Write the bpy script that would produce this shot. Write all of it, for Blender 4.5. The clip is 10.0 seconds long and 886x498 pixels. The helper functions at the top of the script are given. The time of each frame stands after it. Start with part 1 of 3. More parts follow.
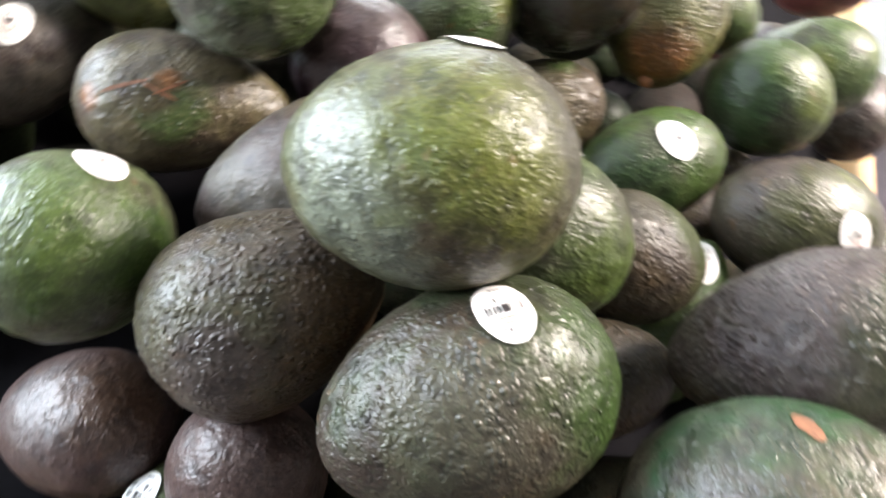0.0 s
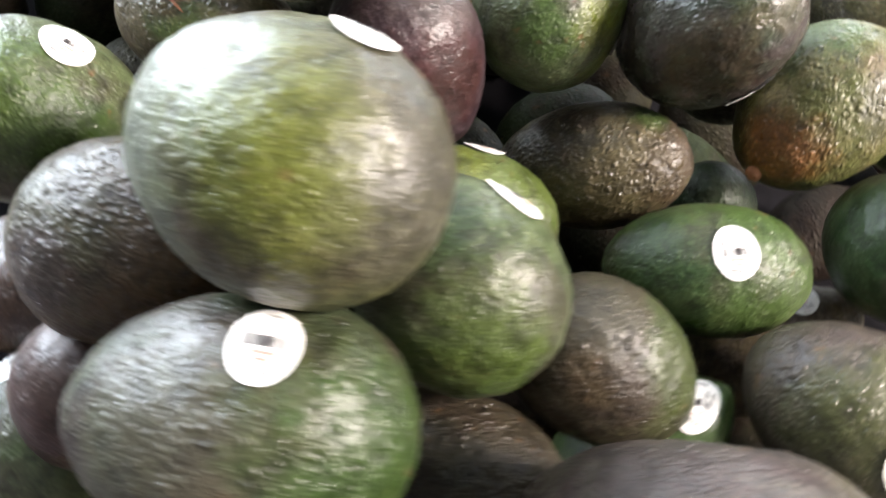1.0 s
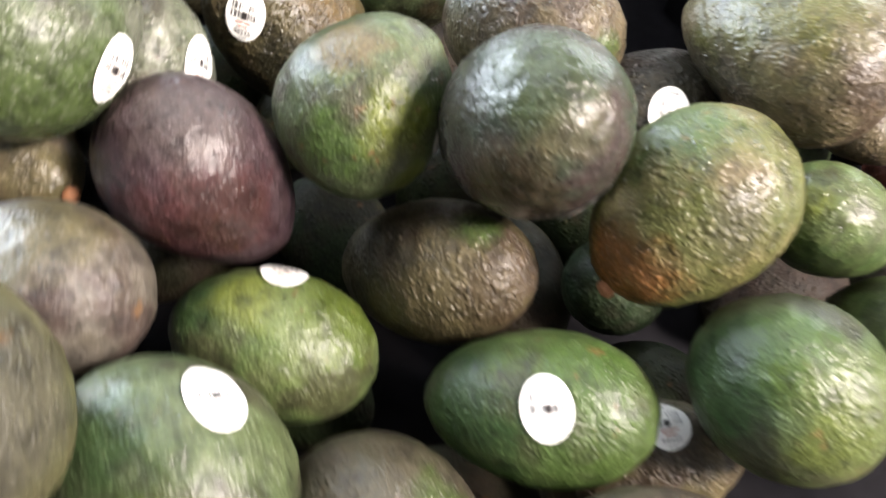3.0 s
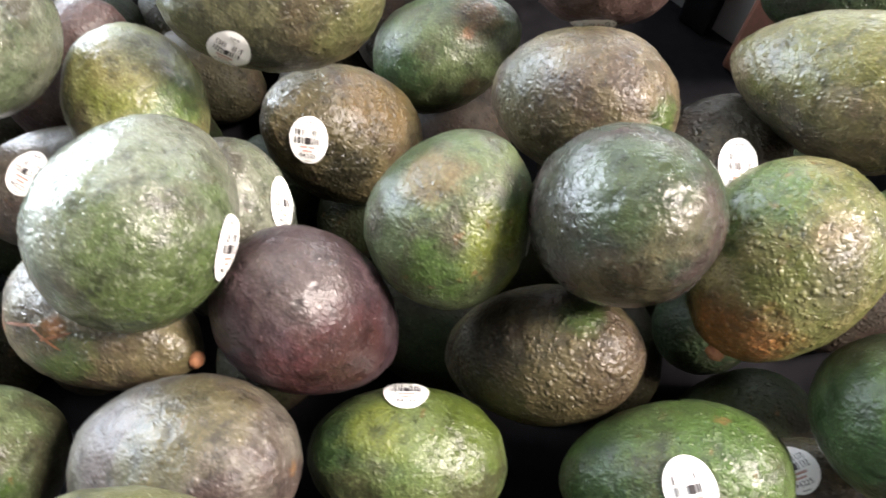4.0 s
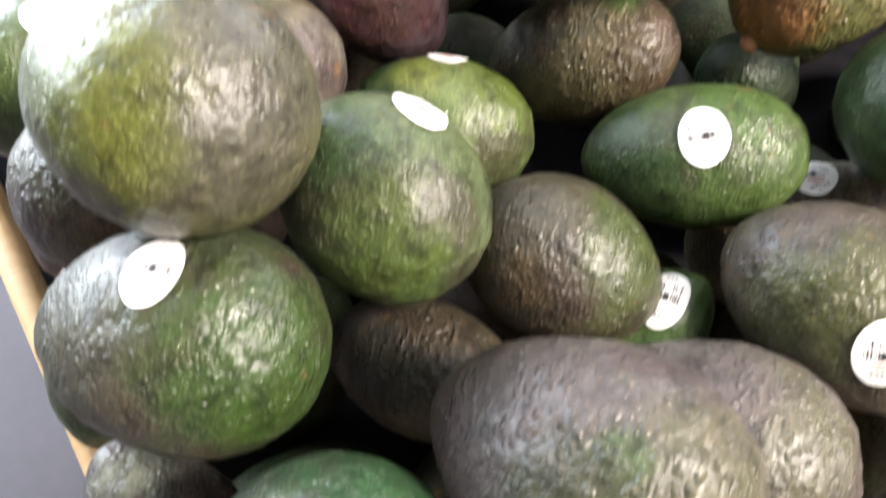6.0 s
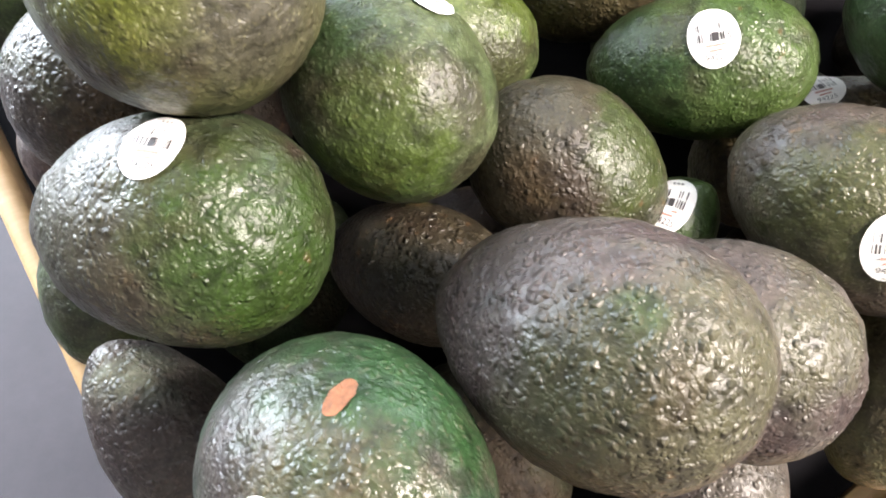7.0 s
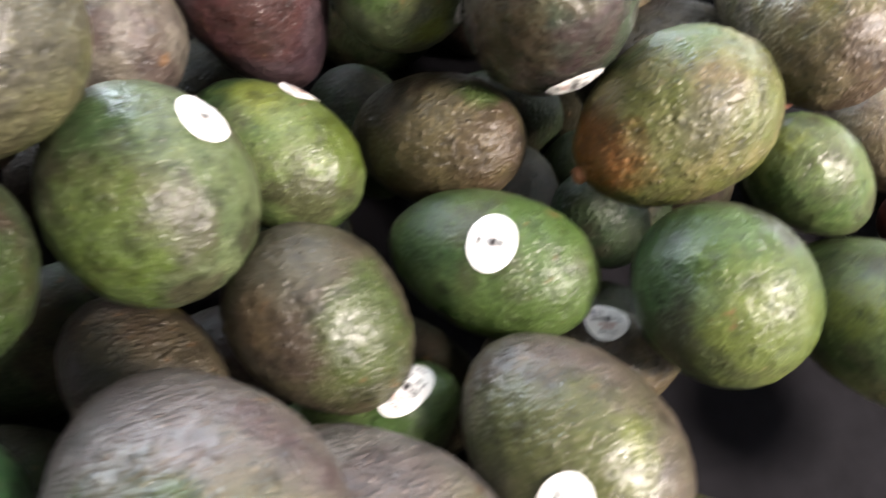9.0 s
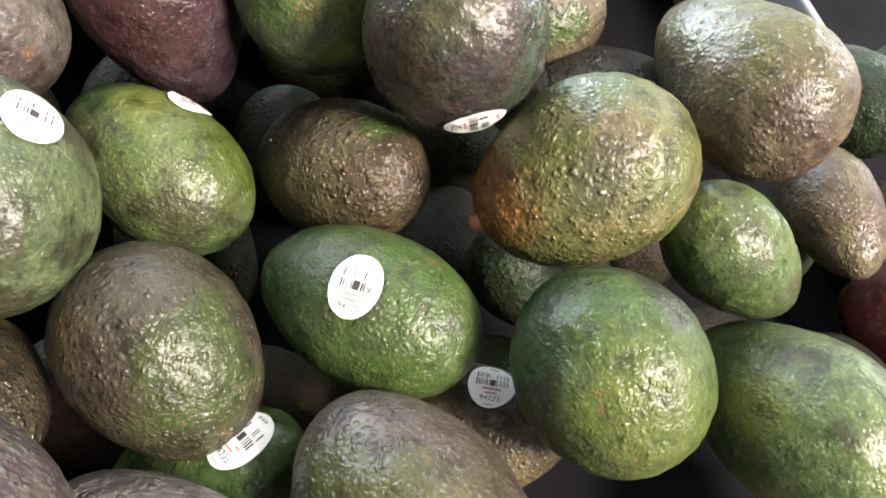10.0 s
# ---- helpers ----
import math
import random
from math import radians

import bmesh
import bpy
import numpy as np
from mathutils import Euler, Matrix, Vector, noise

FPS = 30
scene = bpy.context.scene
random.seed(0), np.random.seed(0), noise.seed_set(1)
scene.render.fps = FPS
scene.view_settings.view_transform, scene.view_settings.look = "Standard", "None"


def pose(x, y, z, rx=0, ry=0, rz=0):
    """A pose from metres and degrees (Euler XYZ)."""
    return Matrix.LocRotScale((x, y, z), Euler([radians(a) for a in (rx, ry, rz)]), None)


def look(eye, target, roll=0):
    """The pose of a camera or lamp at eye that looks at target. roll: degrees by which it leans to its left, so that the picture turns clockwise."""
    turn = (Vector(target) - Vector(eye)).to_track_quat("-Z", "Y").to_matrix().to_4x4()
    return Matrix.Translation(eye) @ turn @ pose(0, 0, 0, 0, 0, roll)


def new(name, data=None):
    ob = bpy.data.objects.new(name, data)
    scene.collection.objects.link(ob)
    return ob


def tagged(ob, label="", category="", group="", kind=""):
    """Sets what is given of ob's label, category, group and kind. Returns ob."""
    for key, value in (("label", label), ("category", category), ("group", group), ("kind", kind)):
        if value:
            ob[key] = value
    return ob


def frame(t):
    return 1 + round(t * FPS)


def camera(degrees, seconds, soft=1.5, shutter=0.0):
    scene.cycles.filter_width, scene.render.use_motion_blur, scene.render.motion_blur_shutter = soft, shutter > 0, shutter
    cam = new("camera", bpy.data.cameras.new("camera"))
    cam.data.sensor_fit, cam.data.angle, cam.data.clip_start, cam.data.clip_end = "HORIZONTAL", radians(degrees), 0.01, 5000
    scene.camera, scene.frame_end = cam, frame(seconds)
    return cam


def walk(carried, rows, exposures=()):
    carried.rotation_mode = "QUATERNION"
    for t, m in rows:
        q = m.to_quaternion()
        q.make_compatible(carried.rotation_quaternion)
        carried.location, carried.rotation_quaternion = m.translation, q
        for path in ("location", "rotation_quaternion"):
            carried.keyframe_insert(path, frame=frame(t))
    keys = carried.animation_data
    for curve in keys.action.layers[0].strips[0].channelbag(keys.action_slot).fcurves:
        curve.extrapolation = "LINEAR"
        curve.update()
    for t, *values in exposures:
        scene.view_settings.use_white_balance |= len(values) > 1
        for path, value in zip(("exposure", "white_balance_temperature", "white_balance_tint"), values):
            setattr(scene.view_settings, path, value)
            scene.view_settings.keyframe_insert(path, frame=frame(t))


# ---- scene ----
cam = camera(63.7, 10.0, soft=1.8, shutter=0.7)
# the hand-held path: seconds, eye, target, roll
PATH = [
    (0, (0.0021, 0.0008, 1.1478), (0.8705, 1.4694, 0.1043), 12.44),
    (0.5, (0.0311, 0.0184, 1.1501), (0.6744, 1.5325, 0.0129), 22.48),
    (1, (0.1278, 0.0205, 1.1675), (0.4247, 1.5733, -0.0575), 24.21),
    (1.5, (0.2087, 0.0004, 1.1985), (0.2495, 1.5476, -0.0682), 26.97),
    (2, (0.2452, 0.0283, 1.2146), (0.2432, 1.5505, -0.0826), 25.69),
    (2.5, (0.2590, 0.0757, 1.2350), (0.2409, 1.5476, -0.1188), 20.29),
    (3, (0.2306, 0.1189, 1.2364), (0.3294, 1.5393, -0.1682), 18.60),
    (3.2, (0.2131, 0.1403, 1.2464), (0.3472, 1.5325, -0.1831), 16.80),
    (4.3, (0.1855, 0.1408, 1.2732), (0.1995, 1.5583, -0.1376), 4.89),
    (4.5, (0.1870, 0.1313, 1.2682), (0.1899, 1.5552, -0.1362), 4.89),
    (5, (0.2037, 0.0967, 1.2530), (0.1095, 1.4898, -0.1788), 4.13),
    (5.5, (0.2055, 0.0551, 1.2238), (0.1285, 1.4262, -0.2302), 8.53),
    (6, (0.2178, 0.0272, 1.1960), (0.1141, 1.3384, -0.3108), 8.67),
    (6.2, (0.2109, 0.0187, 1.1837), (0.1619, 1.3222, -0.3324), 10.97),
    (7.5, (0.2291, 0.0055, 1.1716), (0.1465, 1.2666, -0.3784), 10.02),
    (8, (0.2443, 0.0213, 1.1751), (0.2125, 1.3114, -0.3528), 15.29),
    (8.5, (0.2754, 0.0333, 1.1967), (0.1937, 1.4114, -0.2506), 21.09),
    (8.8, (0.2847, 0.0394, 1.1968), (0.2083, 1.4836, -0.1847), 26.46),
    (9, (0.2951, 0.0513, 1.2045), (0.2078, 1.5197, -0.1505), 28.10),
    (9.5, (0.3409, 0.0846, 1.2101), (0.1809, 1.5886, -0.0985), 29.98),
    (10, (0.3398, 0.0965, 1.2087), (0.1630, 1.6062, -0.0911), 31.90),
]
walk(cam, [(t, look(eye, target, roll)) for t, eye, target, roll in PATH], exposures=[(0.0, 0.68), (2.5, 0.72), (4.3, 0.8), (7.5, 0.8), (9.0, 0.72), (10.0, 0.67)])

# ---- light: a shop window behind on the one side, ceiling panels, warm lamps on the other ----
world = bpy.data.worlds.new("world")
scene.world = world
world.use_nodes = True
sky = world.node_tree.nodes.new("ShaderNodeTexSky")
sky.sky_type, sky.sun_disc, sky.sun_elevation, sky.sun_rotation = "NISHITA", False, radians(35), radians(-60)
world.node_tree.links.new(sky.outputs[0], world.node_tree.nodes["Background"].inputs[0])
world.node_tree.nodes["Background"].inputs[1].default_value = 0.1


def area_lamp(name, at, target, w, d, power, color):
    la = bpy.data.lights.new(name, "AREA")
    la.shape, la.size, la.size_y, la.energy, la.color = "RECTANGLE", w, d, power, color
    ob = new(name, la)
    ob.matrix_basis = look(at, target)
    return tagged(ob, kind="structure")


# middle of each ceiling panel, its width and depth
LAMP_PANELS = ((2.5, -0.55, 1.1, 0.9), (1.9, 4.3, 2.4, 1.0), (-0.3, 0.9, 1.2, 0.6), (-1.8, 4.9, 1.2, 0.6))
for (lx, ly, lw, ld), power, color in zip(LAMP_PANELS, (450, 185, 12, 60), ((1.0, 0.885, 0.82), (0.9, 0.95, 1.0), (0.95, 0.97, 1.0), (0.9, 0.95, 1.0))):
    area_lamp("panel_lamp", (lx, ly, 3.36), (lx, ly, 0), lw, ld, power, color)
area_lamp("window_light", (-3.12, 2.7, 2.05), (1.0, 2.7, 1.6), 4.9, 2.2, 700, (0.79, 0.88, 1.0))

# ---- materials ----
def nodes_of(name):
    m = bpy.data.materials.new(name)
    m.use_nodes = True
    nt = m.node_tree
    return m, nt, nt.nodes["Principled BSDF"]


def link(nt, a, b):
    nt.links.new(a, b)


def tex(nt, kind, scale, vec, **kw):
    n = nt.nodes.new(kind)
    n.inputs["Scale"].default_value = scale
    for key, value in kw.items():
        n.inputs[key.replace("_", " ").title()].default_value = value
    link(nt, vec, n.inputs["Vector"])
    return n


def ramp(nt, fac, stops):
    n = nt.nodes.new("ShaderNodeValToRGB")
    e = n.color_ramp.elements
    while len(e) < len(stops):
        e.new(0.5)
    for el, (at, c) in zip(e, stops):
        el.position = at
        el.color = (*c, 1) if len(c) == 3 else c
    link(nt, fac, n.inputs["Fac"])
    return n.outputs["Color"]


def mix(nt, fac, a, b, mode="MIX"):
    n = nt.nodes.new("ShaderNodeMix")
    n.data_type, n.blend_type = "RGBA", mode
    for socket, v in ((n.inputs[0], fac), (n.inputs[6], a), (n.inputs[7], b)):
        if isinstance(v, (int, float)):
            socket.default_value = v
        elif isinstance(v, tuple):
            socket.default_value = (*v, 1)
        else:
            link(nt, v, socket)
    return n.outputs[2]


def math_node(nt, op, a, b=0.0, c=0.0):
    n = nt.nodes.new("ShaderNodeMath")
    n.operation = op
    for socket, v in zip(n.inputs, (a, b, c)):
        if isinstance(v, (int, float)):
            socket.default_value = v
        else:
            link(nt, v, socket)
    return n.outputs[0]


def bump(nt, height, strength, distance, before=None):
    n = nt.nodes.new("ShaderNodeBump")
    n.inputs["Strength"].default_value = strength
    n.inputs["Distance"].default_value = distance
    link(nt, height, n.inputs["Height"])
    if before is not None:
        link(nt, before, n.inputs["Normal"])
    return n.outputs["Normal"]


def off_vec(nt, v):
    n = nt.nodes.new("ShaderNodeVectorMath")
    n.operation = "ADD"
    link(nt, v, n.inputs[0])
    n.inputs[1].default_value = (3.7, 9.1, 5.3)
    return n.outputs[0]


SKIN_SPEC = {}


def skin(name, main, patch, pebble=0.6, grain=330, gloss=0.36, bruise=None, blush=None, blush_at=None, blush_size=0.02, blush_gap=0.8, shine=0.4, patches=()):
    """Avocado skin: ripeness colours in broad and small patches, set patches partly for painted light, uneven pebbles,
    freckles, dull bloom and worn spots.
    """
    SKIN_SPEC[name] = dict(main=main, patch=patch, pebble=pebble, grain=grain, gloss=gloss, bruise=bruise, blush=blush, blush_at=blush_at,
                           blush_size=blush_size, blush_gap=blush_gap, shine=shine)
    m, nt, p = nodes_of(name)
    tc = nt.nodes.new("ShaderNodeTexCoord")
    info = nt.nodes.new("ShaderNodeObjectInfo")
    shift = nt.nodes.new("ShaderNodeVectorMath")
    shift.operation = "ADD"
    off = nt.nodes.new("ShaderNodeCombineXYZ")
    for i in range(3):
        link(nt, math_node(nt, "MULTIPLY", info.outputs["Random"], 3.1 + i), off.inputs[i])
    link(nt, tc.outputs["Object"], shift.inputs[0])
    link(nt, off.outputs[0], shift.inputs[1])
    v = shift.outputs[0]
    broad = tex(nt, "ShaderNodeTexNoise", 17, v, detail=3.0, roughness=0.55)
    mid = tex(nt, "ShaderNodeTexNoise", 75, v, detail=4.0, roughness=0.6)
    fine = tex(nt, "ShaderNodeTexNoise", 420, v, detail=3.0)
    third = tex(nt, "ShaderNodeTexNoise", 26, off_vec(nt, v), detail=3.0, roughness=0.6)
    cloud = tex(nt, "ShaderNodeTexNoise", 120, off_vec(nt, v), detail=5.0, roughness=0.65)
    warp = nt.nodes.new("ShaderNodeVectorMath")
    warp.operation = "MULTIPLY_ADD"
    link(nt, mid.outputs["Color"], warp.inputs[0])
    warp.inputs[1].default_value = (0.006, 0.006, 0.006)
    link(nt, v, warp.inputs[2])
    # pebbles of two sizes: round domes of uneven height with flat skin between them
    cells = tex(nt, "ShaderNodeTexVoronoi", grain * 1.25, warp.outputs[0], randomness=1.0)
    big = tex(nt, "ShaderNodeTexVoronoi", grain * 0.7, warp.outputs[0], randomness=1.0)

    def domes(cell, far):
        r = nt.nodes.new("ShaderNodeMapRange")
        r.interpolation_type = "SMOOTHSTEP"
        r.inputs["From Min"].default_value, r.inputs["From Max"].default_value = 0.08, far
        r.inputs["To Min"].default_value, r.inputs["To Max"].default_value = 1.0, 0.0
        link(nt, cell.outputs["Distance"], r.inputs["Value"])
        tall = nt.nodes.new("ShaderNodeSeparateColor")
        link(nt, cell.outputs["Color"], tall.inputs[0])
        return math_node(nt, "MULTIPLY", r.outputs[0], math_node(nt, "POWER", tall.outputs[0], 1.2))

    small_dome, big_dome = domes(cells, 0.6), domes(big, 0.6)
    # colour
    soft = math_node(nt, "ADD", math_node(nt, "MULTIPLY", mid.outputs["Fac"], 0.45), math_node(nt, "MULTIPLY", broad.outputs["Fac"], 0.75))
    col = mix(nt, ramp(nt, soft, [(0.48, (0, 0, 0)), (0.66, (1, 1, 1))]), main, patch)
    if bruise is None:
        bruise = (0.45 * main[0] + 0.016, 0.33 * main[1] + 0.011, 0.45 * main[2] + 0.007)
    col = mix(nt, ramp(nt, third.outputs["Fac"], [(0.49, (0, 0, 0)), (0.6, (0.85, 0.85, 0.85))]), col, bruise)
    spread = math_node(nt, "ADD", math_node(nt, "MULTIPLY", math_node(nt, "SUBTRACT", mid.outputs["Fac"], 0.5), 1.5), math_node(nt, "MULTIPLY", math_node(nt, "SUBTRACT", third.outputs["Fac"], 0.5), 1.3))
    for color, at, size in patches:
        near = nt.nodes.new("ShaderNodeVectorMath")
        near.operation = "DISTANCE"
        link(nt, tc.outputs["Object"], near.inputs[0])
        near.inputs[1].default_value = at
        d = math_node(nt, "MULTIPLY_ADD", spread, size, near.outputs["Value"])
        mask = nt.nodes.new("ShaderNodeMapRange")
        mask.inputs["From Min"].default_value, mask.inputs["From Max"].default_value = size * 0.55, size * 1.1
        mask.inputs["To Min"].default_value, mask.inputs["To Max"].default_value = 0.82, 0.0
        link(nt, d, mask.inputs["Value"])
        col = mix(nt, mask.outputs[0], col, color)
    if blush is not None:
        near = nt.nodes.new("ShaderNodeVectorMath")
        near.operation = "DISTANCE"
        link(nt, tc.outputs["Object"], near.inputs[0])
        near.inputs[1].default_value = blush_at
        d = math_node(nt, "ADD", near.outputs["Value"], math_node(nt, "MULTIPLY", spread, blush_size * 0.8))
        mask = nt.nodes.new("ShaderNodeMapRange")
        mask.inputs["From Min"].default_value, mask.inputs["From Max"].default_value = blush_size * 0.45, blush_size
        mask.inputs["To Min"].default_value, mask.inputs["To Max"].default_value = 0.9, 0.0
        link(nt, d, mask.inputs["Value"])
        spots = mix(nt, big_dome, tuple(c * blush_gap for c in blush), tuple(min(1, c * (1.6 - 0.6 * blush_gap)) for c in blush))
        col = mix(nt, mask.outputs[0], col, spots)
    # darker skin between the pebbles, paler worn tops, freckles, rust and blotches
    col = mix(nt, ramp(nt, cells.outputs["Distance"], [(0.35, (0, 0, 0)), (0.85, (0.6, 0.6, 0.6))]), col, mix(nt, 1.0, col, (0.42, 0.42, 0.38), "MULTIPLY"))
    lift = min(0.04, 0.4 * max(patch))
    pale = tuple(min(1, c * 1.45 + 0.6 * lift) for c in patch)
    col = mix(nt, math_node(nt, "MULTIPLY", big_dome, math_node(nt, "MULTIPLY", third.outputs["Fac"], 0.22)), col, pale)
    col = mix(nt, ramp(nt, fine.outputs["Fac"], [(0.58, (0, 0, 0)), (0.75, (0.45, 0.45, 0.45))]), col, pale)
    dots = tex(nt, "ShaderNodeTexVoronoi", 300, v, randomness=1.0)
    col = mix(nt, ramp(nt, dots.outputs["Distance"], [(0.08, (0.42, 0.42, 0.42)), (0.18, (0, 0, 0))]), col, tuple(min(1, c * 1.8 + lift) for c in patch))
    rust = tex(nt, "ShaderNodeTexNoise", 130, v, detail=2.0)
    rust_mask = math_node(nt, "MULTIPLY", ramp(nt, rust.outputs["Fac"], [(0.66, (0, 0, 0)), (0.74, (1, 1, 1))]), ramp(nt, broad.outputs["Fac"], [(0.5, (0, 0, 0)), (0.62, (0.7, 0.7, 0.7))]))
    col = mix(nt, rust_mask, col, (0.13, 0.07, 0.03))
    col = mix(nt, 1.0, col, ramp(nt, cloud.outputs["Fac"], [(0.34, (0.42, 0.42, 0.42)), (0.5, (0.92, 0.92, 0.9)), (0.64, (1.0, 1.0, 0.95)), (0.74, (1.35, 1.3, 1.2))]), "MULTIPLY")
    link(nt, col, p.inputs["Base Color"])
    rough = math_node(nt, "MULTIPLY_ADD", third.outputs["Fac"], 0.3, math_node(nt, "MULTIPLY_ADD", mid.outputs["Fac"], 0.4, gloss - 0.36))
    link(nt, math_node(nt, "MAXIMUM", rough, 0.2), p.inputs["Roughness"])
    p.inputs["Specular IOR Level"].default_value = shine
    # relief: some areas coarse, others almost smooth
    uneven = nt.nodes.new("ShaderNodeMapRange")
    uneven.inputs["From Min"].default_value, uneven.inputs["From Max"].default_value = 0.36, 0.62
    uneven.inputs["To Min"].default_value, uneven.inputs["To Max"].default_value = max(0.2, min(0.8, 1.1 * pebble - 0.4)), 1.0
    link(nt, math_node(nt, "MULTIPLY_ADD", mid.outputs["Fac"], 0.4, math_node(nt, "MULTIPLY", broad.outputs["Fac"], 0.6)), uneven.inputs["Value"])
    height = math_node(nt, "MULTIPLY", math_node(nt, "ADD", math_node(nt, "MULTIPLY", small_dome, 0.45), big_dome), uneven.outputs[0])
    n0 = bump(nt, cloud.outputs["Fac"], 0.55, 0.0022)
    n1 = bump(nt, height, min(1.0, 0.3 + 0.65 * pebble), 0.0006 + 0.001 * pebble, n0)
    link(nt, bump(nt, fine.outputs["Fac"], 0.35, 0.0004, n1), p.inputs["Normal"])
    return m


def plain(name, color, rough=0.5, vary=0.12, scale=60, relief=0.0, metal=0.0):
    m, nt, p = nodes_of(name)
    tc = nt.nodes.new("ShaderNodeTexCoord")
    a = tex(nt, "ShaderNodeTexNoise", scale, tc.outputs["Object"], detail=5.0, roughness=0.65)
    b = tex(nt, "ShaderNodeTexNoise", scale * 0.12, tc.outputs["Object"], detail=3.0)
    f = math_node(nt, "MULTIPLY_ADD", a.outputs["Fac"], 0.5, math_node(nt, "MULTIPLY", b.outputs["Fac"], 0.5))
    lo, hi = tuple(c * (1 - vary * 2) for c in color), tuple(min(1, c * (1 + vary * 2)) for c in color)
    link(nt, ramp(nt, f, [(0.3, lo), (0.7, hi)]), p.inputs["Base Color"])
    link(nt, math_node(nt, "MULTIPLY_ADD", a.outputs["Fac"], 0.2, rough - 0.1), p.inputs["Roughness"])
    p.inputs["Metallic"].default_value = metal
    if relief:
        link(nt, bump(nt, a.outputs["Fac"], 0.5, relief), p.inputs["Normal"])
    return m


def wood(name, light, dark):
    m, nt, p = nodes_of(name)
    tc = nt.nodes.new("ShaderNodeTexCoord")
    mp = nt.nodes.new("ShaderNodeMapping")
    mp.inputs["Scale"].default_value = (1.2, 16, 16)
    link(nt, tc.outputs["Object"], mp.inputs["Vector"])
    a = tex(nt, "ShaderNodeTexNoise", 9, mp.outputs[0], detail=6.0, roughness=0.65)
    b = tex(nt, "ShaderNodeTexNoise", 5, tc.outputs["Object"], detail=3.0)
    f = math_node(nt, "MULTIPLY_ADD", a.outputs["Fac"], 0.65, math_node(nt, "MULTIPLY", b.outputs["Fac"], 0.35))
    link(nt, ramp(nt, f, [(0.3, dark), (0.62, light)]), p.inputs["Base Color"])
    p.inputs["Roughness"].default_value = 0.42
    link(nt, bump(nt, a.outputs["Fac"], 0.3, 0.0006), p.inputs["Normal"])
    return m


def dull(m, level):
    m.node_tree.nodes["Principled BSDF"].inputs["Specular IOR Level"].default_value = level
    return m


PAPER = plain("sticker_paper", (0.82, 0.81, 0.78), 0.42, 0.02, 300)
INK = plain("black_ink", (0.03, 0.025, 0.025), 0.5, 0.05, 300)
RED_INK = plain("faded_red_ink", (0.42, 0.22, 0.18), 0.5, 0.05, 300)
GREY_INK = plain("grey_ink", (0.3, 0.3, 0.29), 0.5, 0.05, 300)
STEM = plain("stem_cork", (0.3, 0.13, 0.06), 0.7, 0.25, 500, 0.0006)
SCAR = plain("dry_scar", (0.17, 0.07, 0.032), 0.75, 0.4, 420, 0.0004)
RIM_WOOD = wood("varnished_pine", (0.68, 0.45, 0.23), (0.52, 0.30, 0.13))
RED_WOOD = wood("red_brown_wood", (0.17, 0.075, 0.05), (0.10, 0.044, 0.03))
LINER = dull(plain("black_liner", (0.0055, 0.0052, 0.0062), 0.8, 0.35, 90, 0.0005), 0.04)
PANEL = plain("grey_plastic", (0.18, 0.18, 0.18), 0.5, 0.1, 25)
FLOOR_MAT = plain("dark_floor", (0.036, 0.029, 0.034), 0.75, 0.2, 30, 0.0005)
WALL_MAT = plain("wall_paint", (0.34, 0.33, 0.315), 0.8, 0.05, 8)
CEIL_MAT = plain("ceiling_tile", (0.45, 0.45, 0.44), 0.85, 0.04, 14)
FRAME_MAT = plain("white_metal", (0.7, 0.7, 0.7), 0.45, 0.03, 20)


# ---- mesh helpers ----
def part(name, bm, material, parent=None, label=""):
    me = bpy.data.meshes.new(name)
    bm.to_mesh(me)
    bm.free()
    me.materials.append(material)
    ob = new(name, me)
    ob.parent = parent
    if label:
        ob["label"] = label
    return ob


def box(size, at=(0, 0, 0), bevel=0.0, segments=2):
    bm = bmesh.new()
    bmesh.ops.create_cube(bm, size=1.0)
    bmesh.ops.scale(bm, vec=size, verts=bm.verts)
    bmesh.ops.translate(bm, vec=at, verts=bm.verts)
    if bevel:
        bmesh.ops.bevel(bm, geom=bm.edges[:], offset=bevel, segments=segments, affect="EDGES", profile=0.5)
    return bm


def smooth(ob):
    ob.data.polygons.foreach_set("use_smooth", [True] * len(ob.data.polygons))
    return ob


# ---- the room ----
X0, X1, Y0, Y1, H = -3.2, 5.2, -4.2, 6.4, 3.4
tagged(part("floor", box((X1 - X0 + 0.4, Y1 - Y0 + 0.4, 0.2), ((X0 + X1) / 2, (Y0 + Y1) / 2, -0.1)), FLOOR_MAT), "dark grey smooth shop floor", "floor", kind="structure")
tagged(part("ceiling", box((X1 - X0 + 0.4, Y1 - Y0 + 0.4, 0.2), ((X0 + X1) / 2, (Y0 + Y1) / 2, H + 0.1)), CEIL_MAT), "off-white shop ceiling", "ceiling", kind="structure")
for side, size, at in (("wall_east", (0.2, Y1 - Y0, H), (X1 + 0.1, (Y0 + Y1) / 2, H / 2)),
                       ("wall_north", (X1 - X0 + 0.4, 0.2, H), ((X0 + X1) / 2, Y1 + 0.1, H / 2)),
                       ("wall_south", (X1 - X0 + 0.4, 0.2, H), ((X0 + X1) / 2, Y0 - 0.1, H / 2))):
    tagged(part(side, box(size, at), WALL_MAT), "plain off-white shop wall", "wall", kind="structure")
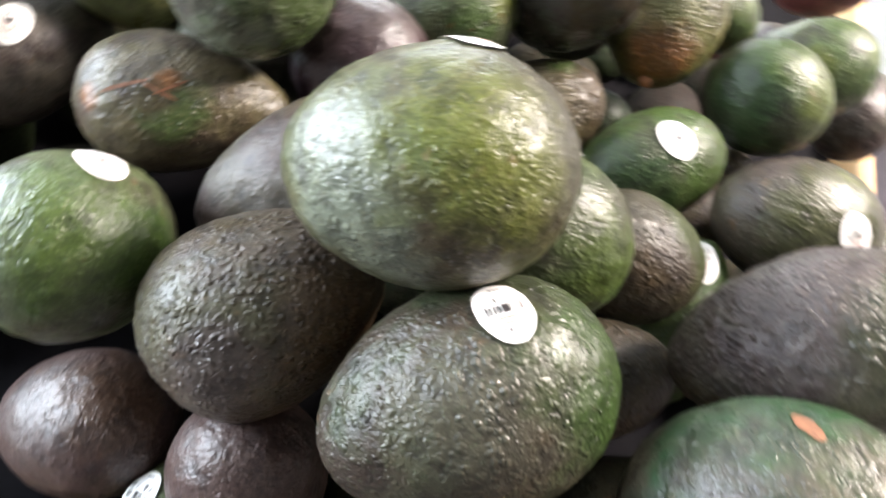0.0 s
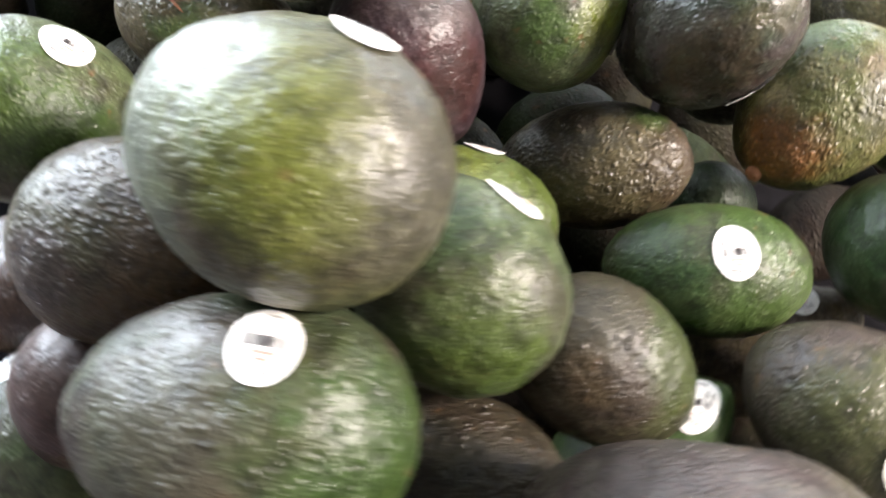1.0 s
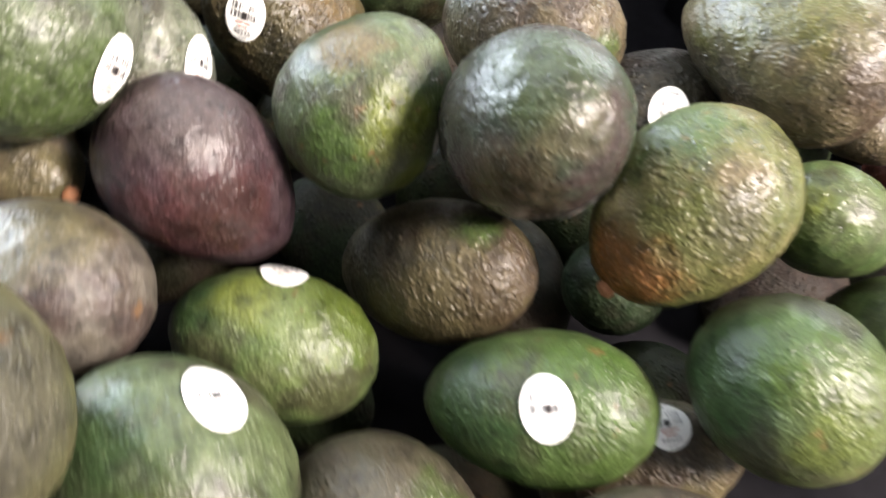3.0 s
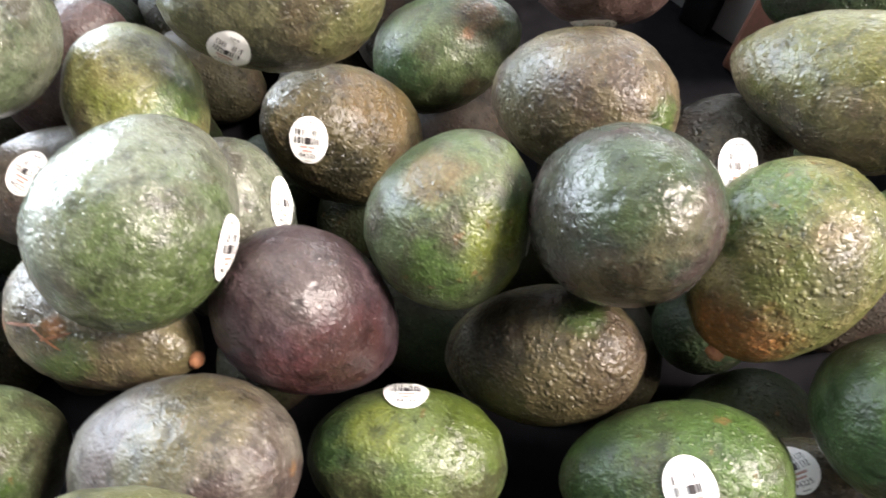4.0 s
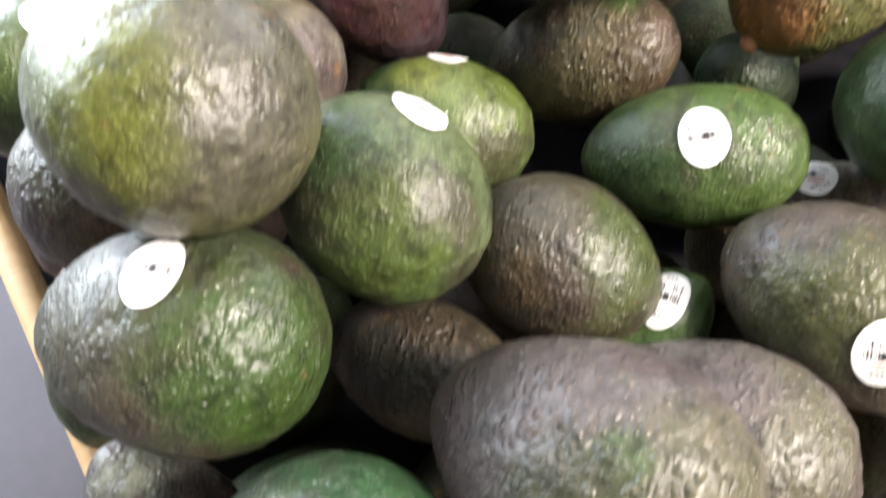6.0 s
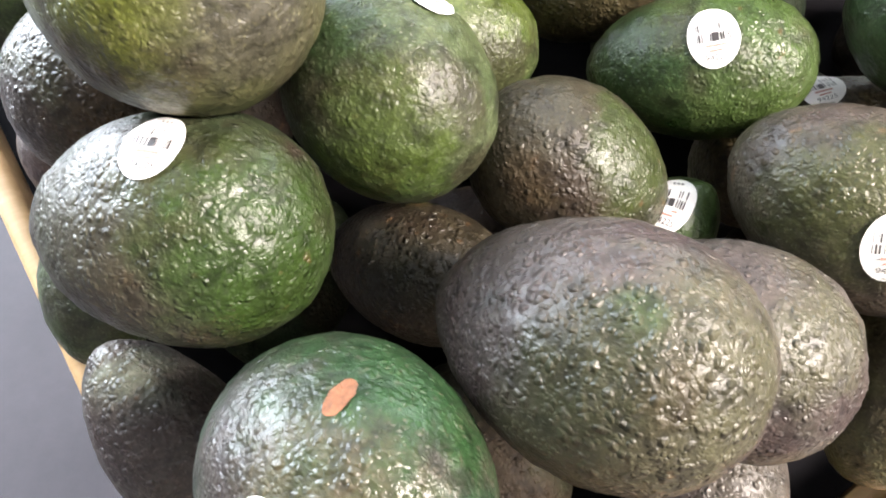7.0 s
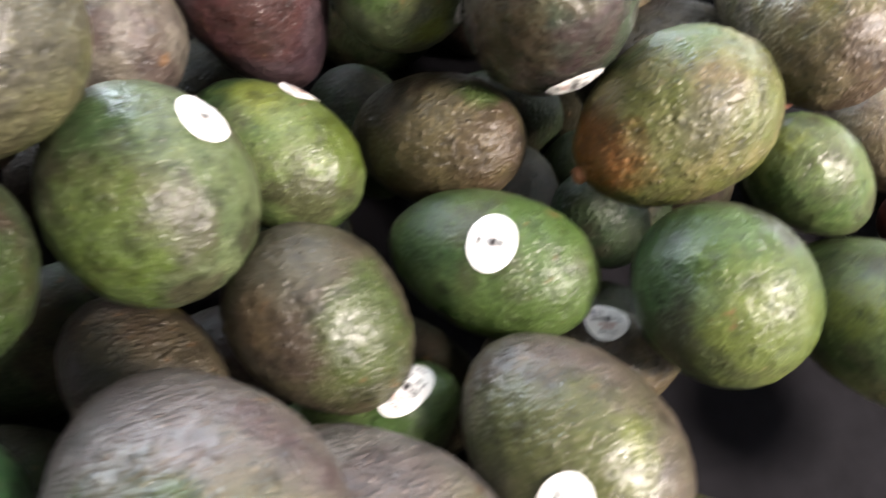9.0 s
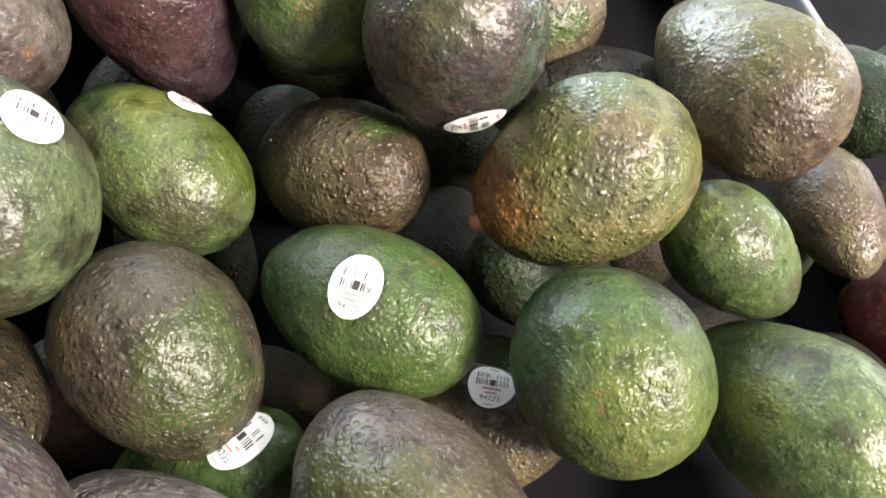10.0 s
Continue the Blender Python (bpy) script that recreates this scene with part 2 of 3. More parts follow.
# the west wall is pierced by the shop window
WY0, WY1, WZ0, WZ1 = 0.2, 5.2, 0.9, 3.2
bm = bmesh.new()
for size, at in (((0.2, WY0 - Y0, H), (0, (WY0 + Y0) / 2, H / 2)), ((0.2, Y1 - WY1, H), (0, (WY1 + Y1) / 2, H / 2)),
                 ((0.2, WY1 - WY0, WZ0), (0, (WY0 + WY1) / 2, WZ0 / 2)), ((0.2, WY1 - WY0, H - WZ1), (0, (WY0 + WY1) / 2, (H + WZ1) / 2))):
    b = bmesh.ops.create_cube(bm, size=1.0)["verts"]
    bmesh.ops.scale(bm, vec=size, verts=b)
    bmesh.ops.translate(bm, vec=(X0 - 0.1 + at[0], at[1], at[2]), verts=b)
tagged(part("wall_west", bm, WALL_MAT), "off-white shop wall with a wide window", "wall", kind="structure")
win = tagged(new("window_1"), "wide shop window in a white metal frame", "window", kind="structure")
for name, size, at in (("window_frame", (0.06, WY1 - WY0, 0.06), (0, (WY0 + WY1) / 2, WZ0 + 0.03)), ("window_frame", (0.06, WY1 - WY0, 0.06), (0, (WY0 + WY1) / 2, WZ1 - 0.03)),
                       ("window_frame", (0.06, 0.06, WZ1 - WZ0 - 0.12), (0, WY0 + 0.03, (WZ0 + WZ1) / 2)), ("window_frame", (0.06, 0.06, WZ1 - WZ0 - 0.12), (0, WY1 - 0.03, (WZ0 + WZ1) / 2)),
                       ("window_frame", (0.05, 0.06, WZ1 - WZ0 - 0.12), (0, (WY0 + WY1) / 2, (WZ0 + WZ1) / 2))):
    part(name, box(size, (X0 - 0.1 + at[0], at[1], at[2]), 0.004), FRAME_MAT, win)


def ceiling_light(x, y, w, d):
    root = tagged(new("ceiling_light"), "flat white ceiling light panel in a metal frame", "lamp", "ceiling lights")
    root.location = (x, y, H)
    for sx, sy, at in ((w + 0.06, 0.03, (0, d / 2 + 0.015)), (w + 0.06, 0.03, (0, -d / 2 - 0.015)), (0.03, d, (w / 2 + 0.015, 0)), (0.03, d, (-w / 2 - 0.015, 0))):
        part("frame", box((sx, sy, 0.05), (at[0], at[1], -0.025), 0.003), FRAME_MAT, root)
    return root


for lx, ly, lw, ld in LAMP_PANELS:
    ceiling_light(lx, ly, lw, ld)

# ---- the slanted wooden bin, corner towards the shopper ----
E1, E2, EN = Vector((0.7044, 0.6780, 0.2099)), Vector((-0.7092, 0.6844, 0.1691)), Vector((-0.0290, -0.2680, 0.9630))
CORNER = Vector((0.2269, -0.0252, 0.8079))
BIN = Matrix.Translation(CORNER) @ Matrix((E1, E2, EN)).transposed().to_4x4()
LONG, WIDE, DEEP, THICK = 1.35, 0.80, 0.14, 0.018
FRONT = -0.022
SPAN, HALF = WIDE - FRONT, (WIDE + FRONT) / 2
bin_root = tagged(new("produce_bin"), "slanted pine produce bin with rounded rim", "display bin")
bin_root.matrix_world = BIN


def bin_part(name, size, at, bevel, material, label=""):
    ob = part(name, box(size, at, bevel, 3), material, bin_root, label)
    return smooth(ob) if bevel > 0.005 else ob


bin_part("side_board", (LONG, THICK, DEEP), (LONG / 2, FRONT + THICK / 2, -DEEP / 2), 0.007, RIM_WOOD)
bin_part("side_board", (LONG, THICK, DEEP), (LONG / 2, WIDE - THICK / 2, -DEEP / 2), 0.007, RIM_WOOD)
bin_part("end_board", (0.016, SPAN - 2 * THICK - 0.002, DEEP - 0.03), (-0.005, HALF, -DEEP / 2 - 0.016), 0.007, RIM_WOOD)
bin_part("end_board", (THICK, SPAN - 2 * THICK - 0.002, DEEP), (LONG - THICK / 2, HALF, -DEEP / 2 - 0.001), 0.007, RIM_WOOD)
bin_part("bottom", (LONG - 2 * THICK - 0.002, SPAN - 2 * THICK - 0.002, 0.07), (LONG / 2, HALF, -0.088), 0, RED_WOOD)
bin_part("liner", (LONG - THICK - 0.008, SPAN - 2 * THICK - 0.004, 0.006), (LONG / 2 - 0.007, HALF, -0.048), 0, LINER, "black plastic liner")
for lx, ly in ((0.1, 0.1), (0.1, WIDE - 0.1), (LONG - 0.1, 0.1), (LONG - 0.1, WIDE - 0.1)):
    top = BIN @ Vector((lx, ly, -0.12))
    leg = part("leg", box((0.06, 0.06, top.z), (top.x, top.y, top.z / 2), 0.004), RIM_WOOD, bin_root)
    leg.matrix_parent_inverse = BIN.inverted()

# the divider between two heaps
divider = tagged(new("bin_divider"), "grey plastic divider with red-brown wooden post", "divider")
divider.matrix_world = BIN
part("panel", box((0.008, 0.40, 0.11), (0.690, 0.58, 0.01), 0.002), PANEL, divider)
part("post", box((0.03, 0.035, 0.09), (0.672, 0.362, 0.0), 0.004), RED_WOOD, divider, "red-brown wooden post")
part("ridge", box((0.014, 0.03, 0.09), (0.679, 0.425, 0.0), 0.003), LINER, divider, "dark green-black plastic rib")


# ---- avocados ----
def profile_angle(t, a, b, k):
    return math.atan2(b * math.sin(t) * (1 - k * math.cos(t)), a * math.cos(t))


class Shape:
    """An egg to pear shaped fruit, stem end at +z, with a lopsided, lumpy skin."""

    def __init__(self, a, b, k, seed, lump, dents=()):
        self.a, self.b, self.k, self.seed, self.lump, self.dents = a, b, k, Vector((seed * 7.3, seed * 3.1, seed * 5.7)), lump, dents

    def swell(self, d):
        n = noise.noise
        s = 1 + 0.022 * n(d * 1.1 + self.seed) + self.lump * (1.3 * n(d * 3.6 + self.seed) + 0.8 * n(d * 8 + self.seed) + 0.42 * n(d * 17 + self.seed))
        s += 0.9 * self.lump * (0.3 - abs(n(d * 2.6 - self.seed)))
        for way, wide, deep in self.dents:
            gap = (d - way).length / wide
            if gap < 2.2:
                s -= deep * math.exp(-gap * gap) * (1 + 0.8 * n(d * 14 + self.seed))
        return s

    def point(self, t, phi):
        r = self.b * math.sin(t) * (1 - self.k * math.cos(t))
        p = Vector((r * math.cos(phi), r * math.sin(phi), self.a * math.cos(t)))
        return p * self.swell(p.normalized())

    def toward(self, d, out=0.0):
        want, lo, hi = math.atan2(math.hypot(d.x, d.y), d.z), 0.0, math.pi
        for _ in range(30):
            m = (lo + hi) / 2
            if profile_angle(m, self.a, self.b, self.k) < want:
                lo = m
            else:
                hi = m
        p = self.point((lo + hi) / 2, math.atan2(d.y, d.x))
        return p + p.normalized() * out


def fruit_mesh(shape, rings=84, sides=132, pebble=0.5):
    co, faces = [shape.point(0, 0)], []
    for i in range(1, rings):
        for j in range(sides):
            p = shape.point(math.pi * i / rings, 2 * math.pi * j / sides)
            co.append(p * (1 + 0.0065 * pebble * noise.noise(p * 330 + shape.seed)))
    co.append(shape.point(math.pi, 0))
    for j in range(sides):
        n = (j + 1) % sides
        faces.append((0, 1 + j, 1 + n))
        faces += [(1 + (i - 1) * sides + j, 1 + i * sides + j, 1 + i * sides + n, 1 + (i - 1) * sides + n) for i in range(1, rings - 1)]
        faces.append((len(co) - 1, 1 + (rings - 2) * sides + n, 1 + (rings - 2) * sides + j))
    me = bpy.data.meshes.new("avocado")
    me.from_pydata(co, [], faces)
    me.polygons.foreach_set("use_smooth", [True] * len(me.polygons))
    return me


def digits(text, size):
    """Flat outline of a short word: 2D corners and faces."""
    cu = bpy.data.curves.new("code", "FONT")
    cu.body, cu.size, cu.align_x, cu.align_y, cu.resolution_u = text, size, "CENTER", "CENTER", 3
    ob = bpy.data.objects.new("code", cu)
    me = bpy.data.meshes.new_from_object(ob)
    flat = [(v.co.x, v.co.y) for v in me.vertices], [tuple(f.vertices) for f in me.polygons]
    bpy.data.objects.remove(ob), bpy.data.curves.remove(cu), bpy.data.meshes.remove(me)
    return flat


CODE = digits("94225", 0.0036)


def wrap(name, flat, faces, lay, material, parent, out):
    me = bpy.data.meshes.new(name)
    me.from_pydata([lay(x, y, out) for x, y in flat], [], faces)
    me.materials.append(material)
    ob = new(name, me)
    ob.parent = parent
    return ob


def strip(x, y, w, h, n):
    """A small upright rectangle, cut so that it can follow the skin."""
    return [(x + dx, y + h * (i / n - 0.5)) for i in range(n + 1) for dx in (-w / 2, w / 2)], [(2 * i, 2 * i + 1, 2 * i + 3, 2 * i + 2) for i in range(n)]


def joined(pieces):
    co, faces = [], []
    for c, f in pieces:
        faces += [tuple(i + len(co) for i in q) for q in f]
        co += c
    return co, faces


def sticker(fruit, shape, toward, up, seed, w=0.0205, h=0.0270):
    """An oval white barcode sticker pressed on the skin, its edge a little lifted."""
    turn = fruit.matrix_basis.to_3x3().inverted()
    d, u = (turn @ Vector(toward)).normalized(), turn @ Vector(up)
    base = shape.toward(d)
    e = 0.004
    side = d.orthogonal().normalized()
    other = d.cross(side)
    normal = (shape.toward((d + side * e).normalized()) - shape.toward((d - side * e).normalized())).cross(
        shape.toward((d + other * e).normalized()) - shape.toward((d - other * e).normalized())).normalized()
    if normal.dot(d) < 0:
        normal = -normal
    u = (u - normal * u.dot(normal)).normalized()
    r = u.cross(normal)

    def lay(x, y, out):
        q = base + r * x + u * y
        p = shape.toward(q.normalized(), out)
        lift = max(0.0, (x * 2 / w) ** 2 + (y * 2 / h) ** 2 - 0.7) * 0.0005
        return p + normal * lift

    rings, sides = 7, 36
    co, faces = [(0.0, 0.0)], []
    for i in range(1, rings + 1):
        for j in range(sides):
            t, s = 2 * math.pi * j / sides, i / rings
            co.append((math.cos(t) * s * w / 2, math.sin(t) * s * h / 2))
    for j in range(sides):
        n = (j + 1) % sides
        faces.append((0, 1 + j, 1 + n))
        faces += [(1 + (i - 1) * sides + j, 1 + i * sides + j, 1 + i * sides + n, 1 + (i - 1) * sides + n) for i in range(1, rings)]
    lab = smooth(wrap("sticker", co, faces, lay, PAPER, fruit, 0.0009))
    lab["label"] = "white oval paper barcode sticker"
    rnd = random.Random(seed)
    bars, x = [], -0.0066
    while x < 0.0066:
        bw = rnd.choice((0.00025, 0.0004, 0.0006))
        bars.append(strip(x, -0.0002, bw, 0.0036, 3))
        if rnd.random() < 0.72 and abs(x) > 0.0012:
            bars.append(strip(x, 0.0041, bw, 0.0034, 3))
        x += bw + rnd.choice((0.0004, 0.0006, 0.0009))
    bars.append(strip(0, -0.0002, 0.0022, 0.0036, 3))
    tagged(wrap("barcode", *joined(bars), lay, INK, lab, 0.00125), kind="stuff")
    wrap("print", *joined([strip(0, -0.0037, 0.0076, 0.0011, 1), strip(0, -0.0058, 0.005, 0.001, 1)]), lay, RED_INK, lab, 0.00125)
    wrap("mark", *joined([strip(-0.0012 + 0.0016 * i, 0.0098, 0.0011, 0.0015, 1) for i in range(3)]), lay, GREY_INK, lab, 0.00125)
    wrap("small_print", *strip(0, -0.0118, 0.0042, 0.0006, 1), lay, GREY_INK, lab, 0.00125)
    wrap("code", [(x, y - 0.0086) for x, y in CODE[0]], CODE[1], lay, INK, lab, 0.00125)
    return lab


HEAP, SERIAL = [], [0]


def avocado(at, axis, length, width, pear, look_of, label, pebble=0.5, lump=0.0105, stick=None, stem=None, scars=(), patches=(), dents=()):
    """One fruit: its middle, the way its stem end points, half length and half width, how pear-like it is, and its skin."""
    SERIAL[0] += 1
    place = Matrix.Translation(at) @ Vector(axis).to_track_quat("Z", "Y").to_matrix().to_4x4()
    turn = place.to_3x3().inverted()
    shape = Shape(length, width, pear, SERIAL[0], lump, [((turn @ Vector(way)).normalized(), wide, deep) for way, wide, deep in dents])
    me = fruit_mesh(shape, pebble=pebble)
    if patches:
        look_of = skin(look_of.name + "_patched", patches=[(color, shape.toward((turn @ Vector(way)).normalized()), size) for color, way, size in patches], **SKIN_SPEC[look_of.name])
    me.materials.append(look_of)
    ob = tagged(new("avocado", me), label, "avocado", "avocados in the heap")
    ob.matrix_basis = place
    HEAP.append((Vector(at), Vector(axis).normalized(), length, width))
    if stick:
        sticker(ob, shape, stick[0], stick[1], SERIAL[0])
    if stem:
        bm = bmesh.new()
        bmesh.ops.create_icosphere(bm, subdivisions=3, radius=1.0)
        for v in bm.verts:
            v.co = Vector((v.co.x * stem, v.co.y * stem, v.co.z * stem * 0.8)) * (1 + 0.18 * noise.noise(v.co * 2.3 + shape.seed))
        tip = shape.point(0, 0)
        bmesh.ops.translate(bm, vec=tip + Vector((0, 0, 0.25 * stem)), verts=bm.verts)
        smooth(part("stem", bm, STEM, ob, "dry orange-brown stem button"))
    for toward, up, w, h in scars:
        d = (turn @ Vector(toward)).normalized()
        u = turn @ Vector(up)
        u = (u - d * u.dot(d)).normalized()
        r, base, n = u.cross(d), shape.toward(d), 20
        flat = [(0, 0)] + [(math.cos(2 * math.pi * j / n) * w * s * (1 + 0.3 * noise.noise(Vector((j * 0.9, s, 1.7 * SERIAL[0])))), math.sin(2 * math.pi * j / n) * h * s) for s in (0.5, 1.0) for j in range(n)]
        faces = [(0, 1 + j, 1 + (j + 1) % n) for j in range(n)] + [(1 + j, 1 + n + j, 1 + n + (j + 1) % n, 1 + (j + 1) % n) for j in range(n)]
        wrap("scar", flat, faces, lambda x, y, out: shape.toward((base + r * x + u * y).normalized(), out), SCAR, ob, 0.0004)["label"] = "dry orange-brown skin scar"
    return ob


# skins
SKIN_DEEP_GREEN = skin("skin_deep_green", (0.0331, 0.0633, 0.0180), (0.0613, 0.0951, 0.0283), 0.5, 608, 0.36)
SKIN_LEAF_GREEN = skin("skin_leaf_green", (0.0532, 0.0856, 0.0278), (0.0973, 0.1270, 0.0440), 0.5, 576, 0.35)
SKIN_MID_GREEN = skin("skin_mid_green", (0.0488, 0.0698, 0.0291), (0.0810, 0.1016, 0.0480), 0.5, 544, 0.38)
SKIN_OLIVE_GREEN = skin("skin_olive_green", (0.0680, 0.0737, 0.0290), (0.0995, 0.0946, 0.0450), 0.55, 512, 0.38)
SKIN_PALE_GREEN = skin("skin_pale_green", (0.0810, 0.1017, 0.0586), (0.1351, 0.1425, 0.1091), 0.5, 528, 0.31)
SKIN_GREY_BROWN = skin("skin_grey_brown", (0.0720, 0.0616, 0.0464), (0.1023, 0.0890, 0.0737), 0.4, 528, 0.38)
SKIN_BROWN_OLIVE = skin("skin_brown_olive", (0.0605, 0.0513, 0.0250), (0.1058, 0.0855, 0.0433), 0.95, 480, 0.38)
SKIN_TAN_OLIVE = skin("skin_tan_olive", (0.0795, 0.0684, 0.0328), (0.1133, 0.0890, 0.0521), 0.7, 512, 0.38)
SKIN_ROUGH_GREY = skin("skin_rough_grey", (0.0645, 0.0581, 0.0461), (0.0986, 0.0856, 0.0779), 0.95, 464, 0.40)
SKIN_ROSY_BROWN = skin("skin_rosy_brown", (0.0560, 0.0310, 0.0270), (0.0700, 0.0450, 0.0400), 0.45, 544, 0.42)
SKIN_BRICK_RED = skin("skin_brick_red", (0.1266, 0.0257, 0.0244), (0.1553, 0.0502, 0.0386), 0.4, 544, 0.38)
SKIN_SHADED_GREEN = skin("skin_shaded_green", (0.014, 0.026, 0.012), (0.026, 0.038, 0.018), 0.8, 480, 0.45, shine=0.2)
SKIN_PAINTED_SHADE = skin("skin_painted_shade", (0.017, 0.015, 0.010), (0.028, 0.024, 0.015), 0.95, 480, 0.42, shine=0.2)
SKIN_BLUSH = skin("skin_blush", (0.0820, 0.0980, 0.0300), (0.1300, 0.1180, 0.0500), 0.85, 480, 0.38, blush=(0.3535, 0.1421, 0.0401), blush_at=(0.0046, 0.0127, 0.0376), blush_size=0.025, blush_gap=0.5, bruise=(0.075, 0.085, 0.02))
SKIN_OWN_C = skin("skin_own_c", (0.0680, 0.0737, 0.0290), (0.0995, 0.0946, 0.0450), 0.55, 512, 0.38, blush=(0.1045, 0.1210, 0.0198), blush_at=(0.0362, 0.0209, -0.0146), blush_size=0.036)
SKIN_OWN_BM = skin("skin_own_bm", (0.0470, 0.0410, 0.0250), (0.0365, 0.0476, 0.0238), 0.75, 496, 0.38, blush=(0.0330, 0.0638, 0.0132), blush_at=(0.0197, 0.0087, -0.0494), blush_size=0.05)
SKIN_OWN_B = skin("skin_own_b", (0.0488, 0.0698, 0.0291), (0.0810, 0.1016, 0.0480), 0.5, 544, 0.38, blush=(0.0600, 0.0880, 0.0190), blush_at=(0.0279, 0.0176, -0.0248), blush_size=0.034)
SKIN_OWN_SC = skin("skin_own_sc", (0.0249, 0.0507, 0.0258), (0.0719, 0.0582, 0.0419), 0.7, 512, 0.35, blush=(0.0242, 0.0715, 0.0242), blush_at=(0.0202, 0.0353, 0.0075), blush_size=0.045)
SKIN_OWN_E = skin("skin_own_e", (0.0488, 0.0698, 0.0291), (0.0810, 0.1016, 0.0480), 0.5, 544, 0.38, blush=(0.1210, 0.1430, 0.0165), blush_at=(-0.0312, 0.0172, 0.0051), blush_size=0.022)
SKIN_OWN_D = skin("skin_own_d", (0.0487, 0.0344, 0.0348), (0.0406, 0.0540, 0.0347), 0.5, 576, 0.29, blush=(0.0396, 0.0506, 0.0242), blush_at=(0.0126, 0.0130, -0.0482), blush_size=0.026)
SKIN_OWN_Q = skin("skin_own_q", (0.0642, 0.0467, 0.0475), (0.0872, 0.0753, 0.0600), 1.0, 448, 0.38, blush=(0.0462, 0.0484, 0.0242), blush_at=(0.0292, 0.0237, -0.0272), blush_size=0.025)
SKIN_OWN_M = skin("skin_own_m", (0.0380, 0.0360, 0.0200), (0.0560, 0.0480, 0.0320), 0.65, 528, 0.38, blush=(0.0462, 0.0605, 0.0187), blush_at=(-0.0116, 0.0264, 0.0221), blush_size=0.035)
SKIN_OWN_X = skin("skin_own_x", (0.0488, 0.0698, 0.0291), (0.0810, 0.1016, 0.0480), 0.5, 544, 0.38, blush=(0.1430, 0.0825, 0.0385), blush_at=(-0.0141, 0.0243, 0.0243), blush_size=0.018)
SKIN_OWN_P = skin("skin_own_p", (0.0493, 0.0444, 0.0264), (0.0719, 0.0582, 0.0419), 0.65, 528, 0.38, blush=(0.0605, 0.0660, 0.0220), blush_at=(0.0279, 0.0245, 0.0114), blush_size=0.04)
SKIN_OWN_G = skin("skin_own_g", (0.0340, 0.0620, 0.0240), (0.0580, 0.0860, 0.0360), 0.5, 544, 0.38, blush=(0.0935, 0.1210, 0.0264), blush_at=(-0.0279, 0.0193, 0.0153), blush_size=0.042)
SKIN_OWN_A = skin("skin_own_a", (0.0331, 0.0633, 0.0180), (0.0613, 0.0951, 0.0283), 0.5, 608, 0.36, blush=(0.0550, 0.0935, 0.0220), blush_at=(0.0230, 0.0085, -0.0352), blush_size=0.035)
SKIN_OWN_V = skin("skin_own_v", (0.0370, 0.0226, 0.0281), (0.0612, 0.0393, 0.0438), 0.5, 544, 0.36, blush=(0.0462, 0.0220, 0.0198), blush_at=(-0.0341, 0.0107, -0.0026), blush_size=0.03)
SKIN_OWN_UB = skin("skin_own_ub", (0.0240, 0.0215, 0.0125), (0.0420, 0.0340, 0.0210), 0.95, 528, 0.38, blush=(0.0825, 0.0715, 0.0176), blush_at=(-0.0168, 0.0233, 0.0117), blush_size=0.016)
SKIN_OWN_O = skin("skin_own_o", (0.0605, 0.0513, 0.0250), (0.1058, 0.0855, 0.0433), 0.95, 480, 0.38, blush=(0.1100, 0.0880, 0.0242), blush_at=(-0.0136, 0.0194, 0.0398), blush_size=0.036)
SKIN_OWN_W = skin("skin_own_w", (0.0720, 0.0616, 0.0464), (0.1023, 0.0890, 0.0737), 0.4, 528, 0.48, blush=(0.0990, 0.0825, 0.0385), blush_at=(-0.0064, 0.0299, -0.0329), blush_size=0.03)
SKIN_OWN_LP = skin("skin_own_lp", (0.0560, 0.0310, 0.0270), (0.0700, 0.0450, 0.0400), 0.45, 544, 0.42, blush=(0.0880, 0.0462, 0.0286), blush_at=(0.0023, 0.0201, -0.0424), blush_size=0.03)
SKIN_OWN_T = skin("skin_own_t", (0.0795, 0.0684, 0.0328), (0.1133, 0.0890, 0.0521), 0.7, 512, 0.38, blush=(0.0935, 0.0935, 0.0242), blush_at=(0.0131, 0.0296, 0.0114), blush_size=0.045)
SKIN_OWN_LG = skin("skin_own_lg", (0.0488, 0.0698, 0.0291), (0.0810, 0.1016, 0.0480), 0.5, 544, 0.38, blush=(0.0550, 0.0935, 0.0198), blush_at=(-0.0260, 0.0196, -0.0272), blush_size=0.04)
SKIN_OWN_J = skin("skin_own_j", (0.0810, 0.1017, 0.0586), (0.1351, 0.1425, 0.1091), 0.5, 528, 0.31, blush=(0.0660, 0.0935, 0.0330), blush_at=(-0.0236, 0.0073, -0.0381), blush_size=0.045)
SKIN_OWN_T1 = skin("skin_own_t1", (0.1128, 0.1271, 0.0442), (0.1565, 0.1580, 0.0663), 0.35, 544, 0.38, blush=(0.1540, 0.1375, 0.0550), blush_at=(-0.0024, 0.0349, -0.0081), blush_size=0.025)
SKIN_OWN_F = skin("skin_own_f", (0.0532, 0.0856, 0.0278), (0.0973, 0.1270, 0.0440), 0.5, 576, 0.35, blush=(0.0660, 0.0935, 0.0132), blush_at=(-0.0118, 0.0268, -0.0234), blush_size=0.03)
SKIN_OWN_I = skin("skin_own_i", (0.0605, 0.0513, 0.0250), (0.1058, 0.0855, 0.0433), 0.95, 480, 0.38, blush=(0.1100, 0.0715, 0.0220), blush_at=(0.0188, 0.0336, 0.0080), blush_size=0.03)
